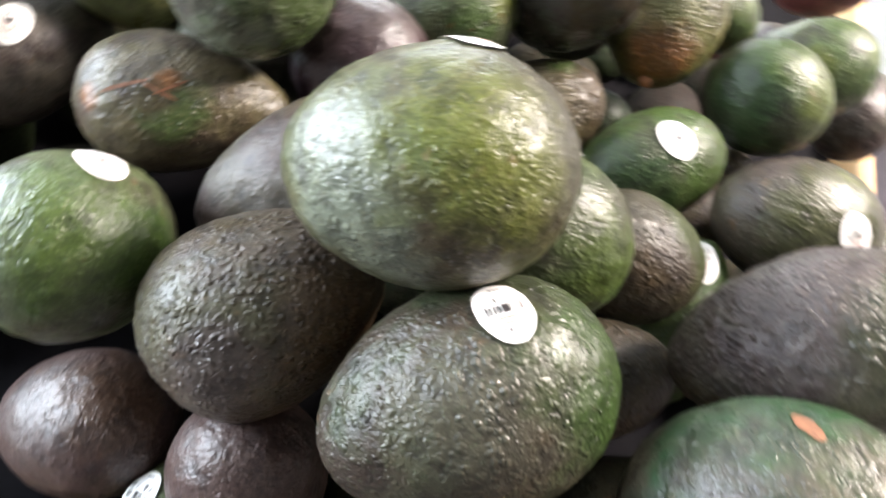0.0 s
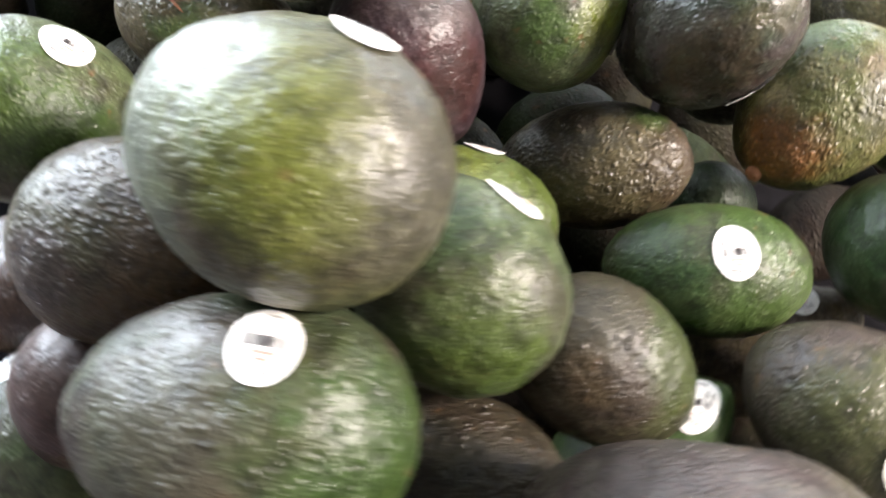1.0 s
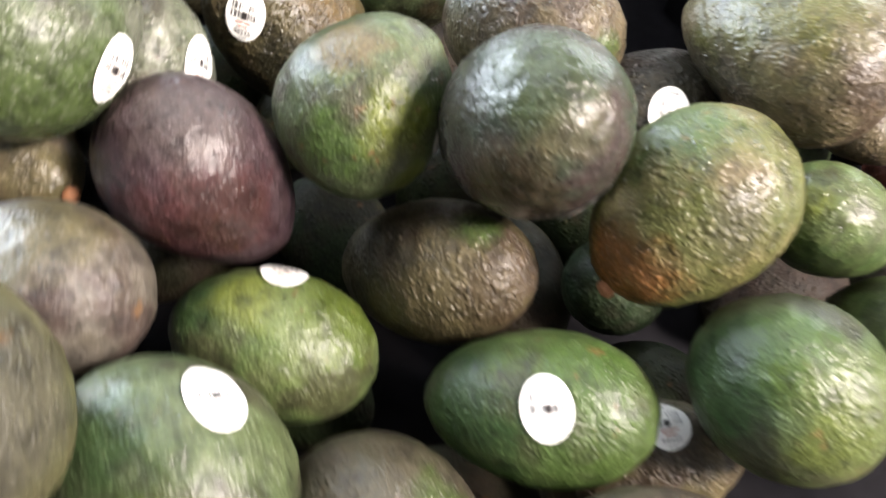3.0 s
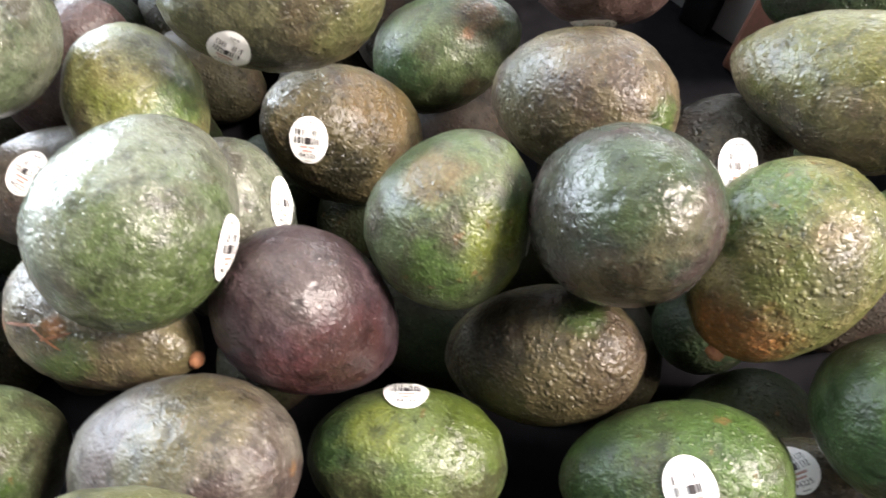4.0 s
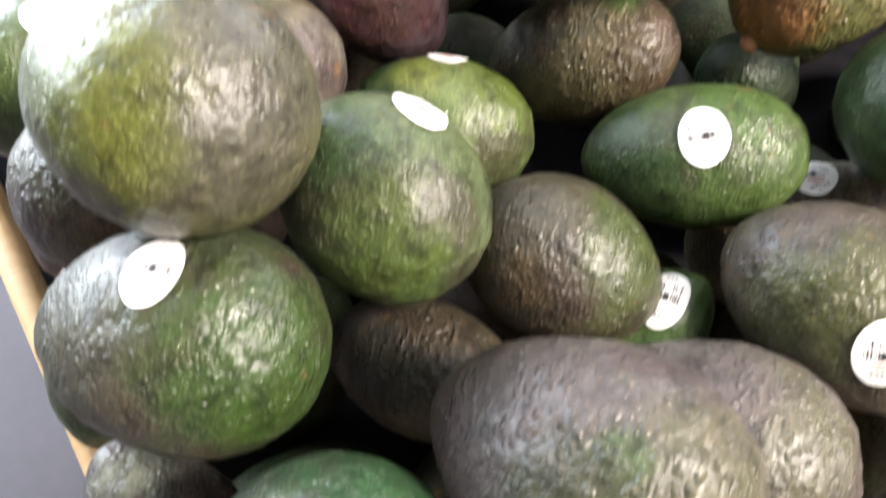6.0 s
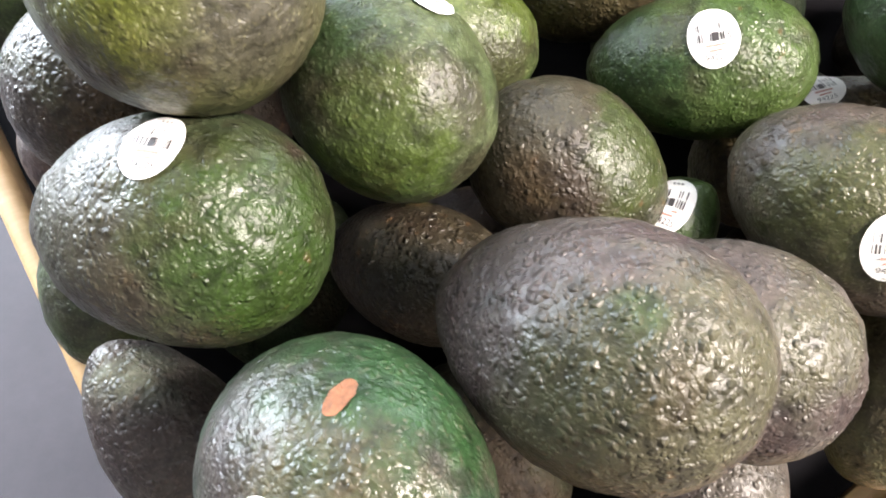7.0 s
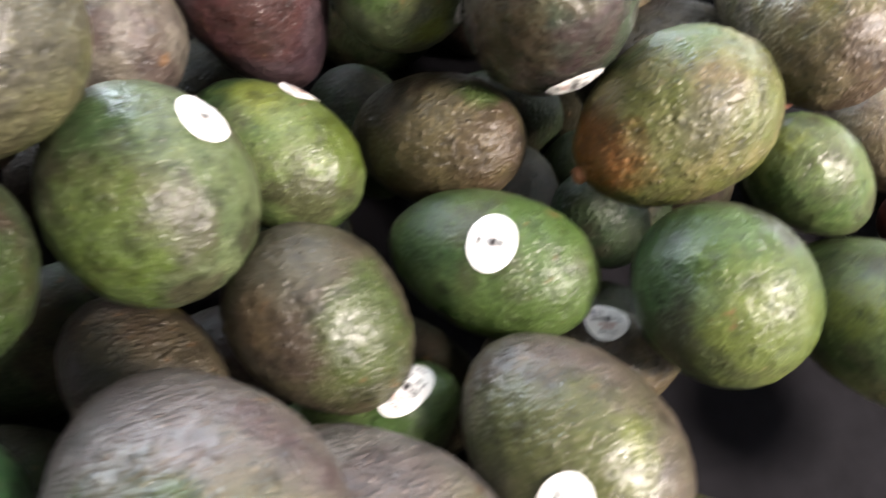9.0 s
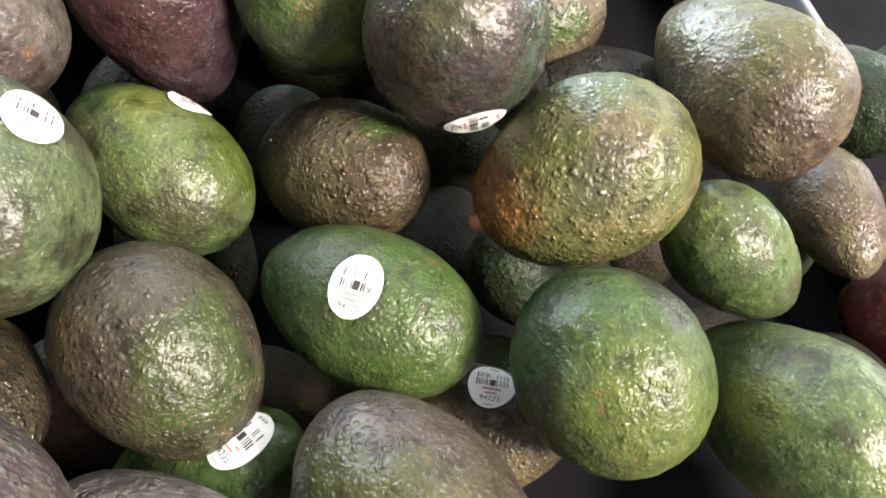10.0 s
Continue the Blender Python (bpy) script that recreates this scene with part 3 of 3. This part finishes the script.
SKIN_OWN_LB = skin("skin_own_lb", (0.0600, 0.0440, 0.0230), (0.0800, 0.0600, 0.0440), 0.95, 480, 0.38, blush=(0.0935, 0.0550, 0.0242), blush_at=(-0.0319, 0.0019, 0.0216), blush_size=0.03)

# patches: ripeness; pale stands for sheen, lime and darks partly for light and shade
SMOKE = (0.056, 0.052, 0.038)
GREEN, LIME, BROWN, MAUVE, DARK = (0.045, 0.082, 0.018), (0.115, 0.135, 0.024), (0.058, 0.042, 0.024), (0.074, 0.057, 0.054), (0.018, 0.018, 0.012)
RUST, PALE_SHEEN, TAN, OLIVE, DEEP, CRIMSON = (0.28, 0.11, 0.03), (0.14, 0.155, 0.115), (0.135, 0.1, 0.055), (0.068, 0.066, 0.036), (0.02, 0.044, 0.014), (0.075, 0.024, 0.028)

# the fruit that can be seen, from the front corner backwards
avocado((0.1999, 0.0824, 0.9658), (0.600, -0.590, 0.541), 0.0513, 0.0414, 0.04, SKIN_OWN_SC, "dark green avocado with an orange skin scar", pebble=0.6, stick=((-0.30, -0.72, 0.62), (-0.24, 0.72, 0.65)), scars=(((-0.09, 0.13, 0.99), (0.25, 0.9, 0), 0.0032, 0.0068),), patches=((MAUVE, (-0.65, -0.15, 0.75), 0.026), (OLIVE, (-0.06, -0.40, 0.91), 0.026), (BROWN, (0.25, -0.24, 0.94), 0.016), (DEEP, (0.53, 0.25, 0.81), 0.020),), dents=(((-0.08, 0.23, 0.97), 0.12, 0.012),))
avocado((0.1149, 0.1161, 0.8876), (-0.621, 0.282, 0.731), 0.0429, 0.0279, 0.22, SKIN_ROUGH_GREY, "grey-green avocado against the wooden rim", pebble=0.8, patches=((PALE_SHEEN, (-0.25, -0.01, 0.97), 0.020), (MAUVE, (-0.25, -0.63, 0.73), 0.025),))
avocado((0.3492, 0.1495, 0.8669), (0.166, 0.827, 0.538), 0.0505, 0.0344, 0.19, SKIN_ROUGH_GREY, "dark coarse avocado at the rim with sticker", pebble=1.0, stick=((-0.69, 0.67, 0.26), (0.45, 0.54, 0.71)))
avocado((0.2603, 0.1333, 0.9888), (-0.770, 0.459, -0.444), 0.0558, 0.0392, 0.21, SKIN_OWN_Q, "large plum-grey avocado with coarse pebbled skin", pebble=1.2, patches=((OLIVE, (0.43, -0.78, 0.46), 0.040), (OLIVE, (0.50, -0.46, 0.73), 0.030), (BROWN, (0.20, -0.68, 0.71), 0.014), (OLIVE, (-0.19, -0.94, 0.29), 0.026), (MAUVE, (-0.55, -0.06, 0.83), 0.035), (GREEN, (0.06, -0.41, 0.91), 0.008),))
avocado((0.1176, 0.1562, 0.9704), (-0.964, 0.034, -0.264), 0.0555, 0.0416, 0.16, SKIN_OWN_BM, "large brown and green avocado with barcode sticker", pebble=0.9, stick=((0.03, -0.10, 0.99), (0.04, 0.99, 0.11)), patches=((OLIVE, (-0.56, -0.67, 0.49), 0.030), (BROWN, (0.04, -0.90, 0.44), 0.020), (GREEN, (0.58, -0.76, 0.30), 0.020), (BROWN, (0.40, -0.39, 0.83), 0.018), (SMOKE, (0.28, -0.93, 0.22), 0.022), (SMOKE, (-0.39, -0.74, 0.54), 0.030),))
avocado((0.3171, 0.1710, 0.9530), (-0.988, 0.147, 0.043), 0.0532, 0.0398, 0.22, SKIN_ROUGH_GREY, "coarse grey-green avocado leaning on a larger one", pebble=1.2, patches=((OLIVE, (0.45, -0.27, 0.85), 0.030), (MAUVE, (-0.12, 0.01, 0.99), 0.020),))
avocado((0.0530, 0.2080, 0.8930), (-0.178, -0.374, 0.910), 0.0420, 0.0340, 0.11, SKIN_ROSY_BROWN, "mauve brown avocado near the wooden rim", pebble=0.4)
avocado((0.2009, 0.1917, 0.9287), (-0.832, 0.413, -0.371), 0.0483, 0.0292, 0.07, SKIN_OWN_UB, "olive avocado deep between others, darkened for gap shade", pebble=0.9, patches=((DARK, (-0.45, -0.60, 0.66), 0.022),))
avocado((0.1076, 0.1995, 1.0415), (-0.896, 0.398, -0.198), 0.0514, 0.0425, 0.10, SKIN_OWN_C, "large olive green avocado lying on top of the heap", pebble=0.7, stick=((0.26, 0.21, 0.94), (-0.17, 0.95, -0.26)), patches=((LIME, (0.06, -0.87, 0.48), 0.030), (GREEN, (-0.39, -0.76, 0.52), 0.014), (OLIVE, (-0.72, -0.65, -0.23), 0.030), (SMOKE, (0.82, -0.04, 0.57), 0.030), (OLIVE, (0.91, -0.41, 0.07), 0.025), (BROWN, (-0.47, -0.88, -0.03), 0.024), (PALE_SHEEN, (-0.94, -0.30, 0.17), 0.024), (SMOKE, (0.71, -0.62, 0.34), 0.030), (PALE_SHEEN, (-0.73, -0.65, -0.19), 0.025), (SMOKE, (0.72, -0.23, 0.65), 0.035),), dents=(((0.58, -0.56, 0.59), 0.13, 0.030),))
avocado((0.0315, 0.2043, 0.8434), (0.256, -0.841, -0.477), 0.0471, 0.0319, 0.09, SKIN_MID_GREEN, "green avocado by the rim under others", pebble=0.4, stick=((-0.54, 0.41, 0.74), (0.61, 0.66, 0.43)))
avocado((0.4323, 0.2125, 0.9219), (-0.351, -0.691, -0.632), 0.0660, 0.0410, 0.20, SKIN_OLIVE_GREEN, "olive green avocado on the black liner", pebble=0.7)
avocado((0.1761, 0.2217, 0.9958), (-0.852, 0.477, 0.215), 0.0451, 0.0386, 0.05, SKIN_OWN_B, "olive green avocado with white sticker near its top", pebble=0.5, stick=((0.24, 0.35, 0.90), (-0.61, 0.78, -0.14)), patches=((BROWN, (0.35, -0.74, 0.58), 0.017), (SMOKE, (0.71, -0.66, 0.25), 0.011), (GREEN, (0.24, -0.97, -0.09), 0.025), (DEEP, (-0.46, -0.32, 0.83), 0.020),))
avocado((0.0626, 0.2275, 0.9665), (0.872, -0.006, 0.490), 0.0513, 0.0392, 0.23, SKIN_OWN_LB, "brown-grey coarse avocado with its stem end shadowed", pebble=1.0, patches=((OLIVE, (-0.48, -0.82, 0.31), 0.030), (RUST, (0.52, -0.76, 0.38), 0.009), (BROWN, (0.19, -0.92, 0.35), 0.018), (OLIVE, (-0.93, -0.28, 0.22), 0.024), (MAUVE, (-0.64, -0.77, 0.06), 0.020),))
avocado((0.3660, 0.2323, 0.9804), (-0.951, 0.248, 0.183), 0.0511, 0.0393, 0.13, SKIN_OWN_P, "olive brown avocado with an oval barcode sticker", pebble=0.6, stick=((-0.01, -0.92, 0.40), (-0.26, 0.46, 0.85)), patches=((MAUVE, (-0.53, -0.11, 0.84), 0.028), (LIME, (0.16, -0.46, 0.87), 0.016), (OLIVE, (-0.73, -0.54, 0.42), 0.020),))
avocado((0.2945, 0.2289, 0.9222), (0.362, 0.186, 0.913), 0.0517, 0.0314, 0.28, SKIN_DEEP_GREEN, "dark green avocado deep in a gap, sticker up", pebble=0.5, stick=((0.08, -0.03, 0.99), (0.19, 0.88, 0.43)))
avocado((0.2537, 0.2352, 0.9650), (0.959, -0.158, -0.234), 0.0442, 0.0351, 0.10, SKIN_OWN_M, "dark olive pebbly avocado under a green one", pebble=0.7, patches=((SMOKE, (-0.45, -0.33, 0.83), 0.022), (GREEN, (0.66, -0.26, 0.71), 0.022), (BROWN, (-0.50, -0.76, 0.41), 0.015),))
avocado((-0.0090, 0.2752, 0.8685), (-0.580, 0.675, -0.456), 0.0499, 0.0348, 0.12, SKIN_OWN_LP, "rosy brown avocado near the wooden rim", pebble=0.4, patches=((BROWN, (0.41, -0.50, 0.77), 0.020), (MAUVE, (-0.54, -0.35, 0.77), 0.025),))
avocado((-0.0048, 0.2792, 0.9683), (0.694, 0.687, -0.215), 0.0442, 0.0386, 0.13, SKIN_OWN_LG, "green avocado with a crumpled white sticker", pebble=0.3, stick=((0.27, -0.03, 0.96), (-0.14, 0.99, 0.00)), patches=((LIME, (-0.19, -0.79, 0.58), 0.022), (DEEP, (0.57, -0.71, 0.41), 0.020), (OLIVE, (-0.36, -0.93, 0.00), 0.015),))
avocado((0.0932, 0.2792, 0.9941), (-0.835, 0.191, -0.516), 0.0569, 0.0354, 0.11, SKIN_OWN_W, "grey-brown smooth avocado lying on its side", pebble=0.4, patches=((BROWN, (0.02, 0.21, 0.98), 0.024), (OLIVE, (0.05, -0.43, 0.90), 0.020), (BROWN, (0.57, 0.08, 0.81), 0.010),), dents=(((0.69, -0.12, 0.71), 0.20, 0.025),))
avocado((0.3679, 0.3050, 0.9475), (0.658, 0.116, 0.744), 0.0519, 0.0326, 0.29, SKIN_BROWN_OLIVE, "brown avocado in the shade with a sticker", pebble=0.8, stick=((-0.12, 0.08, 0.98), (-0.30, 0.85, 0.10)))
avocado((0.3031, 0.2945, 0.9881), (-0.959, -0.006, -0.283), 0.0495, 0.0328, 0.10, SKIN_OWN_A, "glossy deep green avocado with an oval white sticker", pebble=0.4, stick=((-0.14, -0.57, 0.81), (-0.30, 0.81, 0.50)), patches=((DEEP, (-0.82, -0.52, 0.22), 0.024), (GREEN, (0.33, -0.00, 0.94), 0.020), (OLIVE, (0.69, -0.54, 0.47), 0.012),))
avocado((0.1869, 0.3020, 0.9707), (-0.983, -0.092, 0.161), 0.0461, 0.0327, 0.08, SKIN_OWN_F, "bright green avocado with a sticker on top", pebble=0.4, stick=((-0.11, 0.54, 0.83), (-0.04, 0.83, -0.56)), patches=((DEEP, (-0.77, -0.21, 0.60), 0.020), (LIME, (-0.43, -0.10, 0.90), 0.016),))
avocado((0.3942, 0.3068, 1.0280), (0.932, -0.128, -0.340), 0.0415, 0.0366, 0.00, SKIN_OWN_G, "smooth green avocado at the edge of the heap", pebble=0.4, patches=((DEEP, (-0.89, -0.37, 0.26), 0.028), (LIME, (0.07, -0.93, 0.35), 0.014), (GREEN, (-0.44, -0.24, 0.87), 0.020),))
avocado((0.0453, 0.3399, 1.0044), (0.909, -0.404, 0.101), 0.0500, 0.0320, 0.30, SKIN_TAN_OLIVE, "grey-green scratched avocado with a long neck", pebble=0.5, stem=0.004, scars=(((-0.75, -0.5, 0.45), (0.9, -0.2, 0.3), 0.0008, 0.011), ((-0.45, -0.75, 0.5), (1, -0.2, -0.5), 0.0007, 0.009), ((-0.3, -0.8, 0.6), (1, 0.1, 0.4), 0.0006, 0.008)), patches=((GREEN, (-0.33, -0.91, 0.25), 0.018), (BROWN, (-0.58, -0.62, 0.53), 0.015), (RUST, (-0.97, -0.20, 0.13), 0.007), (RUST, (-0.30, -0.69, 0.65), 0.006),))
avocado((0.0729, 0.3427, 1.0707), (0.114, 0.989, 0.094), 0.0469, 0.0378, 0.15, SKIN_OWN_J, "pale green avocado with painted sheen patches and sticker", pebble=0.6, stick=((0.95, -0.32, -0.01), (0.10, 0.70, 0.70)), patches=((PALE_SHEEN, (-0.40, -0.80, 0.44), 0.026), (GREEN, (0.53, -0.85, -0.04), 0.022), (PALE_SHEEN, (-0.08, -0.35, 0.93), 0.020), (OLIVE, (0.50, -0.81, 0.33), 0.012),), dents=(((-0.32, -0.23, 0.92), 0.22, 0.050),))
avocado((0.1396, 0.3433, 1.0158), (0.592, 0.222, -0.775), 0.0499, 0.0354, 0.23, SKIN_OWN_V, "ripe purple-brown avocado pointing downwards", pebble=0.5, patches=((CRIMSON, (0.38, -0.87, 0.30), 0.030), (MAUVE, (-0.03, -0.30, 0.95), 0.026),), dents=(((0.83, -0.01, 0.56), 0.30, 0.020),))
avocado((0.4675, 0.3448, 1.0343), (-0.781, 0.505, -0.368), 0.0497, 0.0350, 0.16, SKIN_LEAF_GREEN, "fresh green avocado over the bare black liner", pebble=0.4, patches=((LIME, (-0.67, -0.69, 0.26), 0.016), (DEEP, (-0.47, -0.81, -0.34), 0.014),))
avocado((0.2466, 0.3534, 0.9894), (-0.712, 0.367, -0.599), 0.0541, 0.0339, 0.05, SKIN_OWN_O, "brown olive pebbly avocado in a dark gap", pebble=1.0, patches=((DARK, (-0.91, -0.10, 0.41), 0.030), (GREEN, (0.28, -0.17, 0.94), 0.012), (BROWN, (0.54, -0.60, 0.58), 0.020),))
avocado((0.3423, 0.3640, 1.0578), (-0.495, -0.565, -0.660), 0.0476, 0.0385, 0.11, SKIN_BLUSH, "yellow-green avocado blushed orange beside its stem button", pebble=0.8, stem=0.0042, patches=((GREEN, (-0.54, 0.13, 0.83), 0.024), (TAN, (0.04, -0.55, 0.83), 0.013), (OLIVE, (0.16, -0.76, 0.62), 0.015),))
avocado((0.2662, 0.3667, 1.0732), (-0.078, 0.734, -0.675), 0.0539, 0.0382, 0.06, SKIN_OWN_D, "blackish green glossy avocado with peeling white sticker", pebble=0.5, stick=((0.72, -0.61, -0.32), (0.68, 0.47, 0.57)), patches=((GREEN, (-0.15, -0.58, 0.80), 0.022), (BROWN, (-0.18, -0.98, 0.03), 0.024), (DARK, (-0.72, -0.56, 0.40), 0.024), (TAN, (0.01, -0.87, 0.49), 0.004), (OLIVE, (0.16, -0.78, 0.60), 0.018),))
avocado((0.1967, 0.3776, 1.0532), (0.420, 0.501, 0.757), 0.0418, 0.0365, 0.12, SKIN_OWN_E, "green avocado standing upright beside a blackish one", pebble=0.5, stick=((0.98, -0.15, 0.10), (0.05, 0.63, 0.78)), patches=((DEEP, (0.58, -0.56, 0.59), 0.017), (LIME, (0.71, -0.64, -0.29), 0.010), (TAN, (-0.27, -0.29, 0.92), 0.016), (GREEN, (-0.18, -0.98, 0.05), 0.020),), dents=(((0.69, -0.65, 0.33), 0.30, 0.030),))
avocado((0.3496, 0.4041, 0.9623), (0.60, 0.55, -0.58), 0.0400, 0.0270, 0.10, SKIN_SHADED_GREEN, "green avocado darkened for the shade of a gap", pebble=0.4)
avocado((0.4165, 0.3865, 1.0556), (0.908, 0.272, -0.318), 0.0375, 0.0249, 0.23, SKIN_LEAF_GREEN, "small shiny green avocado tucked under a tan one", pebble=0.4, patches=((LIME, (-0.71, -0.44, 0.55), 0.008), (DEEP, (-0.72, -0.59, -0.36), 0.010),))
avocado((0.0836, 0.3965, 1.0138), (0.122, 0.129, 0.984), 0.0496, 0.0362, 0.08, SKIN_PALE_GREEN, "green avocado behind a pale one, sticker at side", pebble=0.5, stick=((0.80, -0.07, 0.59), (-0.13, 0.76, 0.64)))
avocado((-0.0277, 0.4233, 1.0931), (0.260, -0.944, 0.203), 0.0501, 0.0366, 0.10, SKIN_PALE_GREEN, "pale green avocado at the heap end", pebble=0.6)
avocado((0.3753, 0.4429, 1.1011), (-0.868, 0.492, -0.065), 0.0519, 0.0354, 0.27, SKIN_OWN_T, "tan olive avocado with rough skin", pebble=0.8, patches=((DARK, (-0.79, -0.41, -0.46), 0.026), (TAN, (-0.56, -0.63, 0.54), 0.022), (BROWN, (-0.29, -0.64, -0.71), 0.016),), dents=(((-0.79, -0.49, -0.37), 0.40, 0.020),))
avocado((-0.0264, 0.4478, 0.9863), (0.895, 0.215, 0.392), 0.0507, 0.0328, 0.16, SKIN_GREY_BROWN, "dark brown avocado with a bright white sticker", pebble=0.5, stick=((-0.11, -0.62, 0.78), (0.38, 0.72, 0.57)))
avocado((0.0290, 0.4492, 1.0428), (0.495, -0.768, -0.406), 0.0478, 0.0350, 0.11, SKIN_OWN_T1, "small yellow-green avocado at the back", pebble=0.4, patches=((GREEN, (0.77, -0.43, 0.47), 0.018), (TAN, (0.52, -0.03, 0.85), 0.006), (LIME, (-0.03, -0.54, 0.84), 0.018),))
avocado((0.1050, 0.4571, 1.1111), (-0.960, -0.276, -0.041), 0.0525, 0.0353, 0.10, SKIN_OLIVE_GREEN, "large grey-green avocado with a torn white sticker", pebble=0.7, stick=((-0.40, -0.86, -0.31), (0.46, -0.36, 0.81)), patches=((OLIVE, (-0.34, -0.93, 0.12), 0.030), (DARK, (0.24, -0.88, -0.41), 0.018),))
avocado((0.3304, 0.4433, 1.0439), (0.751, 0.462, 0.472), 0.0480, 0.0360, 0.10, SKIN_PAINTED_SHADE, "pebbly avocado darkened for shadow, with a white sticker", pebble=1.0, stick=((0.03, -0.74, 0.67), (-0.02, 0.63, 0.78)))
avocado((0.2600, 0.4659, 1.0632), (-0.742, 0.606, -0.286), 0.0524, 0.0391, 0.12, SKIN_TAN_OLIVE, "tan olive avocado with bright pebbled sheen", pebble=0.8, patches=((GREEN, (0.63, -0.69, 0.35), 0.012), (OLIVE, (-0.90, -0.19, 0.40), 0.020), (BROWN, (0.03, -0.18, 0.98), 0.016),))
avocado((0.1302, 0.4825, 1.0153), (-0.625, -0.502, 0.598), 0.0536, 0.0398, 0.14, SKIN_OWN_I, "brown olive pebbly avocado with an oval sticker", pebble=1.0, stick=((-0.24, -0.84, 0.49), (0.05, 0.34, 0.94)), patches=((TAN, (0.82, -0.26, 0.51), 0.012), (DARK, (0.25, -0.97, 0.03), 0.018),))
avocado((-0.0357, 0.5088, 1.0232), (0.532, 0.153, 0.833), 0.0495, 0.0354, 0.12, SKIN_ROSY_BROWN, "reddish brown avocado behind green ones", pebble=0.4)
avocado((0.2703, 0.5404, 1.1086), (0.855, 0.338, -0.395), 0.0498, 0.0364, 0.11, SKIN_ROSY_BROWN, "purple-brown avocado with a sticker under it", pebble=0.5, stick=((-0.07, -0.71, -0.70), (-0.91, 0.29, -0.28)))
avocado((0.1887, 0.5526, 1.0365), (0.886, 0.205, 0.417), 0.0490, 0.0356, 0.18, SKIN_OWN_X, "green avocado with brown scuffs at its neck", pebble=0.6, patches=((RUST, (0.51, -0.15, 0.85), 0.007), (RUST, (0.31, -0.61, 0.73), 0.004), (BROWN, (0.43, -0.89, -0.17), 0.009), (DEEP, (-0.64, -0.76, -0.04), 0.018),))
avocado((0.4865, 0.5640, 1.0271), (0.700, -0.685, -0.203), 0.0479, 0.0285, 0.17, SKIN_TAN_OLIVE, "rough tan avocado half hidden in the heap", pebble=1.0)
avocado((0.5811, 0.5694, 0.9980), (0.838, -0.193, 0.511), 0.0500, 0.0360, 0.08, SKIN_BRICK_RED, "brick red ripe avocado beyond the green ones", pebble=0.4)
avocado((0.6810, 0.5237, 1.0748), (0.75, -0.55, 0.30), 0.0550, 0.0410, 0.10, SKIN_BRICK_RED, "rosy red ripe avocado behind green ones", pebble=0.4)
avocado((0.6909, 0.5586, 0.9760), (0.30, 0.90, 0.20), 0.0500, 0.0370, 0.10, SKIN_GREY_BROWN, "brown avocado under a rosy red one", pebble=0.5)
avocado((0.5783, 0.3679, 0.9954), (0.62, 0.70, 0.35), 0.0500, 0.0350, 0.12, SKIN_GREY_BROWN, "brown-grey avocado resting near the front board", pebble=0.6)
avocado((0.4646, 0.6527, 1.0625), (0.80, -0.50, 0.30), 0.0520, 0.0370, 0.12, SKIN_SHADED_GREEN, "dark green pebbly avocado beside the divider post", pebble=1.0)
avocado((0.5088, 0.7200, 1.0736), (0.50, 0.60, -0.60), 0.0500, 0.0370, 0.12, SKIN_SHADED_GREEN, "dark green avocado in shade past the divider", pebble=0.7)

# ---- added filler fruit underneath, skins blackened to paint the shade of the gaps ----
SHADED_UNDER = [skin("shaded_under_skin_%d" % i, m, p, 0.8, 460, 0.6, shine=0.1) for i, (m, p) in enumerate((((0.0180, 0.0180, 0.0105), (0.0270, 0.0240, 0.0135)), ((0.0120, 0.0195, 0.0075), (0.0210, 0.0285, 0.0120)), ((0.0210, 0.0165, 0.0135), (0.0300, 0.0240, 0.0180))))]


def beads(at, axis, length, width):
    """Balls that stand for a fruit when testing whether two touch."""
    n = Vector(axis).normalized()
    return [(Vector(at) + n * (length - width) * s, width) for s in (-1, 0, 1)]


TAKEN = [b for one in HEAP for b in beads(*one)]
under_mesh = []
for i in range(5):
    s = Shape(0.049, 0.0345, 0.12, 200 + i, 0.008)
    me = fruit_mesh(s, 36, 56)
    me.materials.append(SHADED_UNDER[i % 3])
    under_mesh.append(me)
pick = random.Random(5)
for layer, tries in ((-0.011, 2500), (0.030, 2500), (0.098, 900)):
    for _ in range(tries):
        x, y = pick.uniform(0.06, 0.73), pick.uniform(0.06, 0.74)
        spin, tilt = pick.uniform(0, 2 * math.pi), pick.uniform(-0.3, 0.3)
        if x > 0.36 and y < 0.145:
            continue
        if x > 0.48 and 0.3 < y < 0.58:
            continue
        if layer > 0.02 and (x < 0.1 or y < 0.14 or y < 0.5):
            continue
        if layer > 0.09 and not (y > 0.56 or (x < 0.12 and y > 0.48)):
            continue
        at = BIN @ Vector((x, y, layer))
        axis = BIN.to_3x3() @ Vector((math.cos(spin) * math.cos(tilt), math.sin(spin) * math.cos(tilt), math.sin(tilt)))
        mine = beads(at, axis, 0.049, 0.0345)
        if any((p - q).length < r + s - 0.012 for p, r in mine for q, s in TAKEN):
            continue
        TAKEN += mine
        ob = tagged(new("avocado", pick.choice(under_mesh)), "filler avocado deep in the heap, blackened for shade", "avocado", "avocados in the heap")
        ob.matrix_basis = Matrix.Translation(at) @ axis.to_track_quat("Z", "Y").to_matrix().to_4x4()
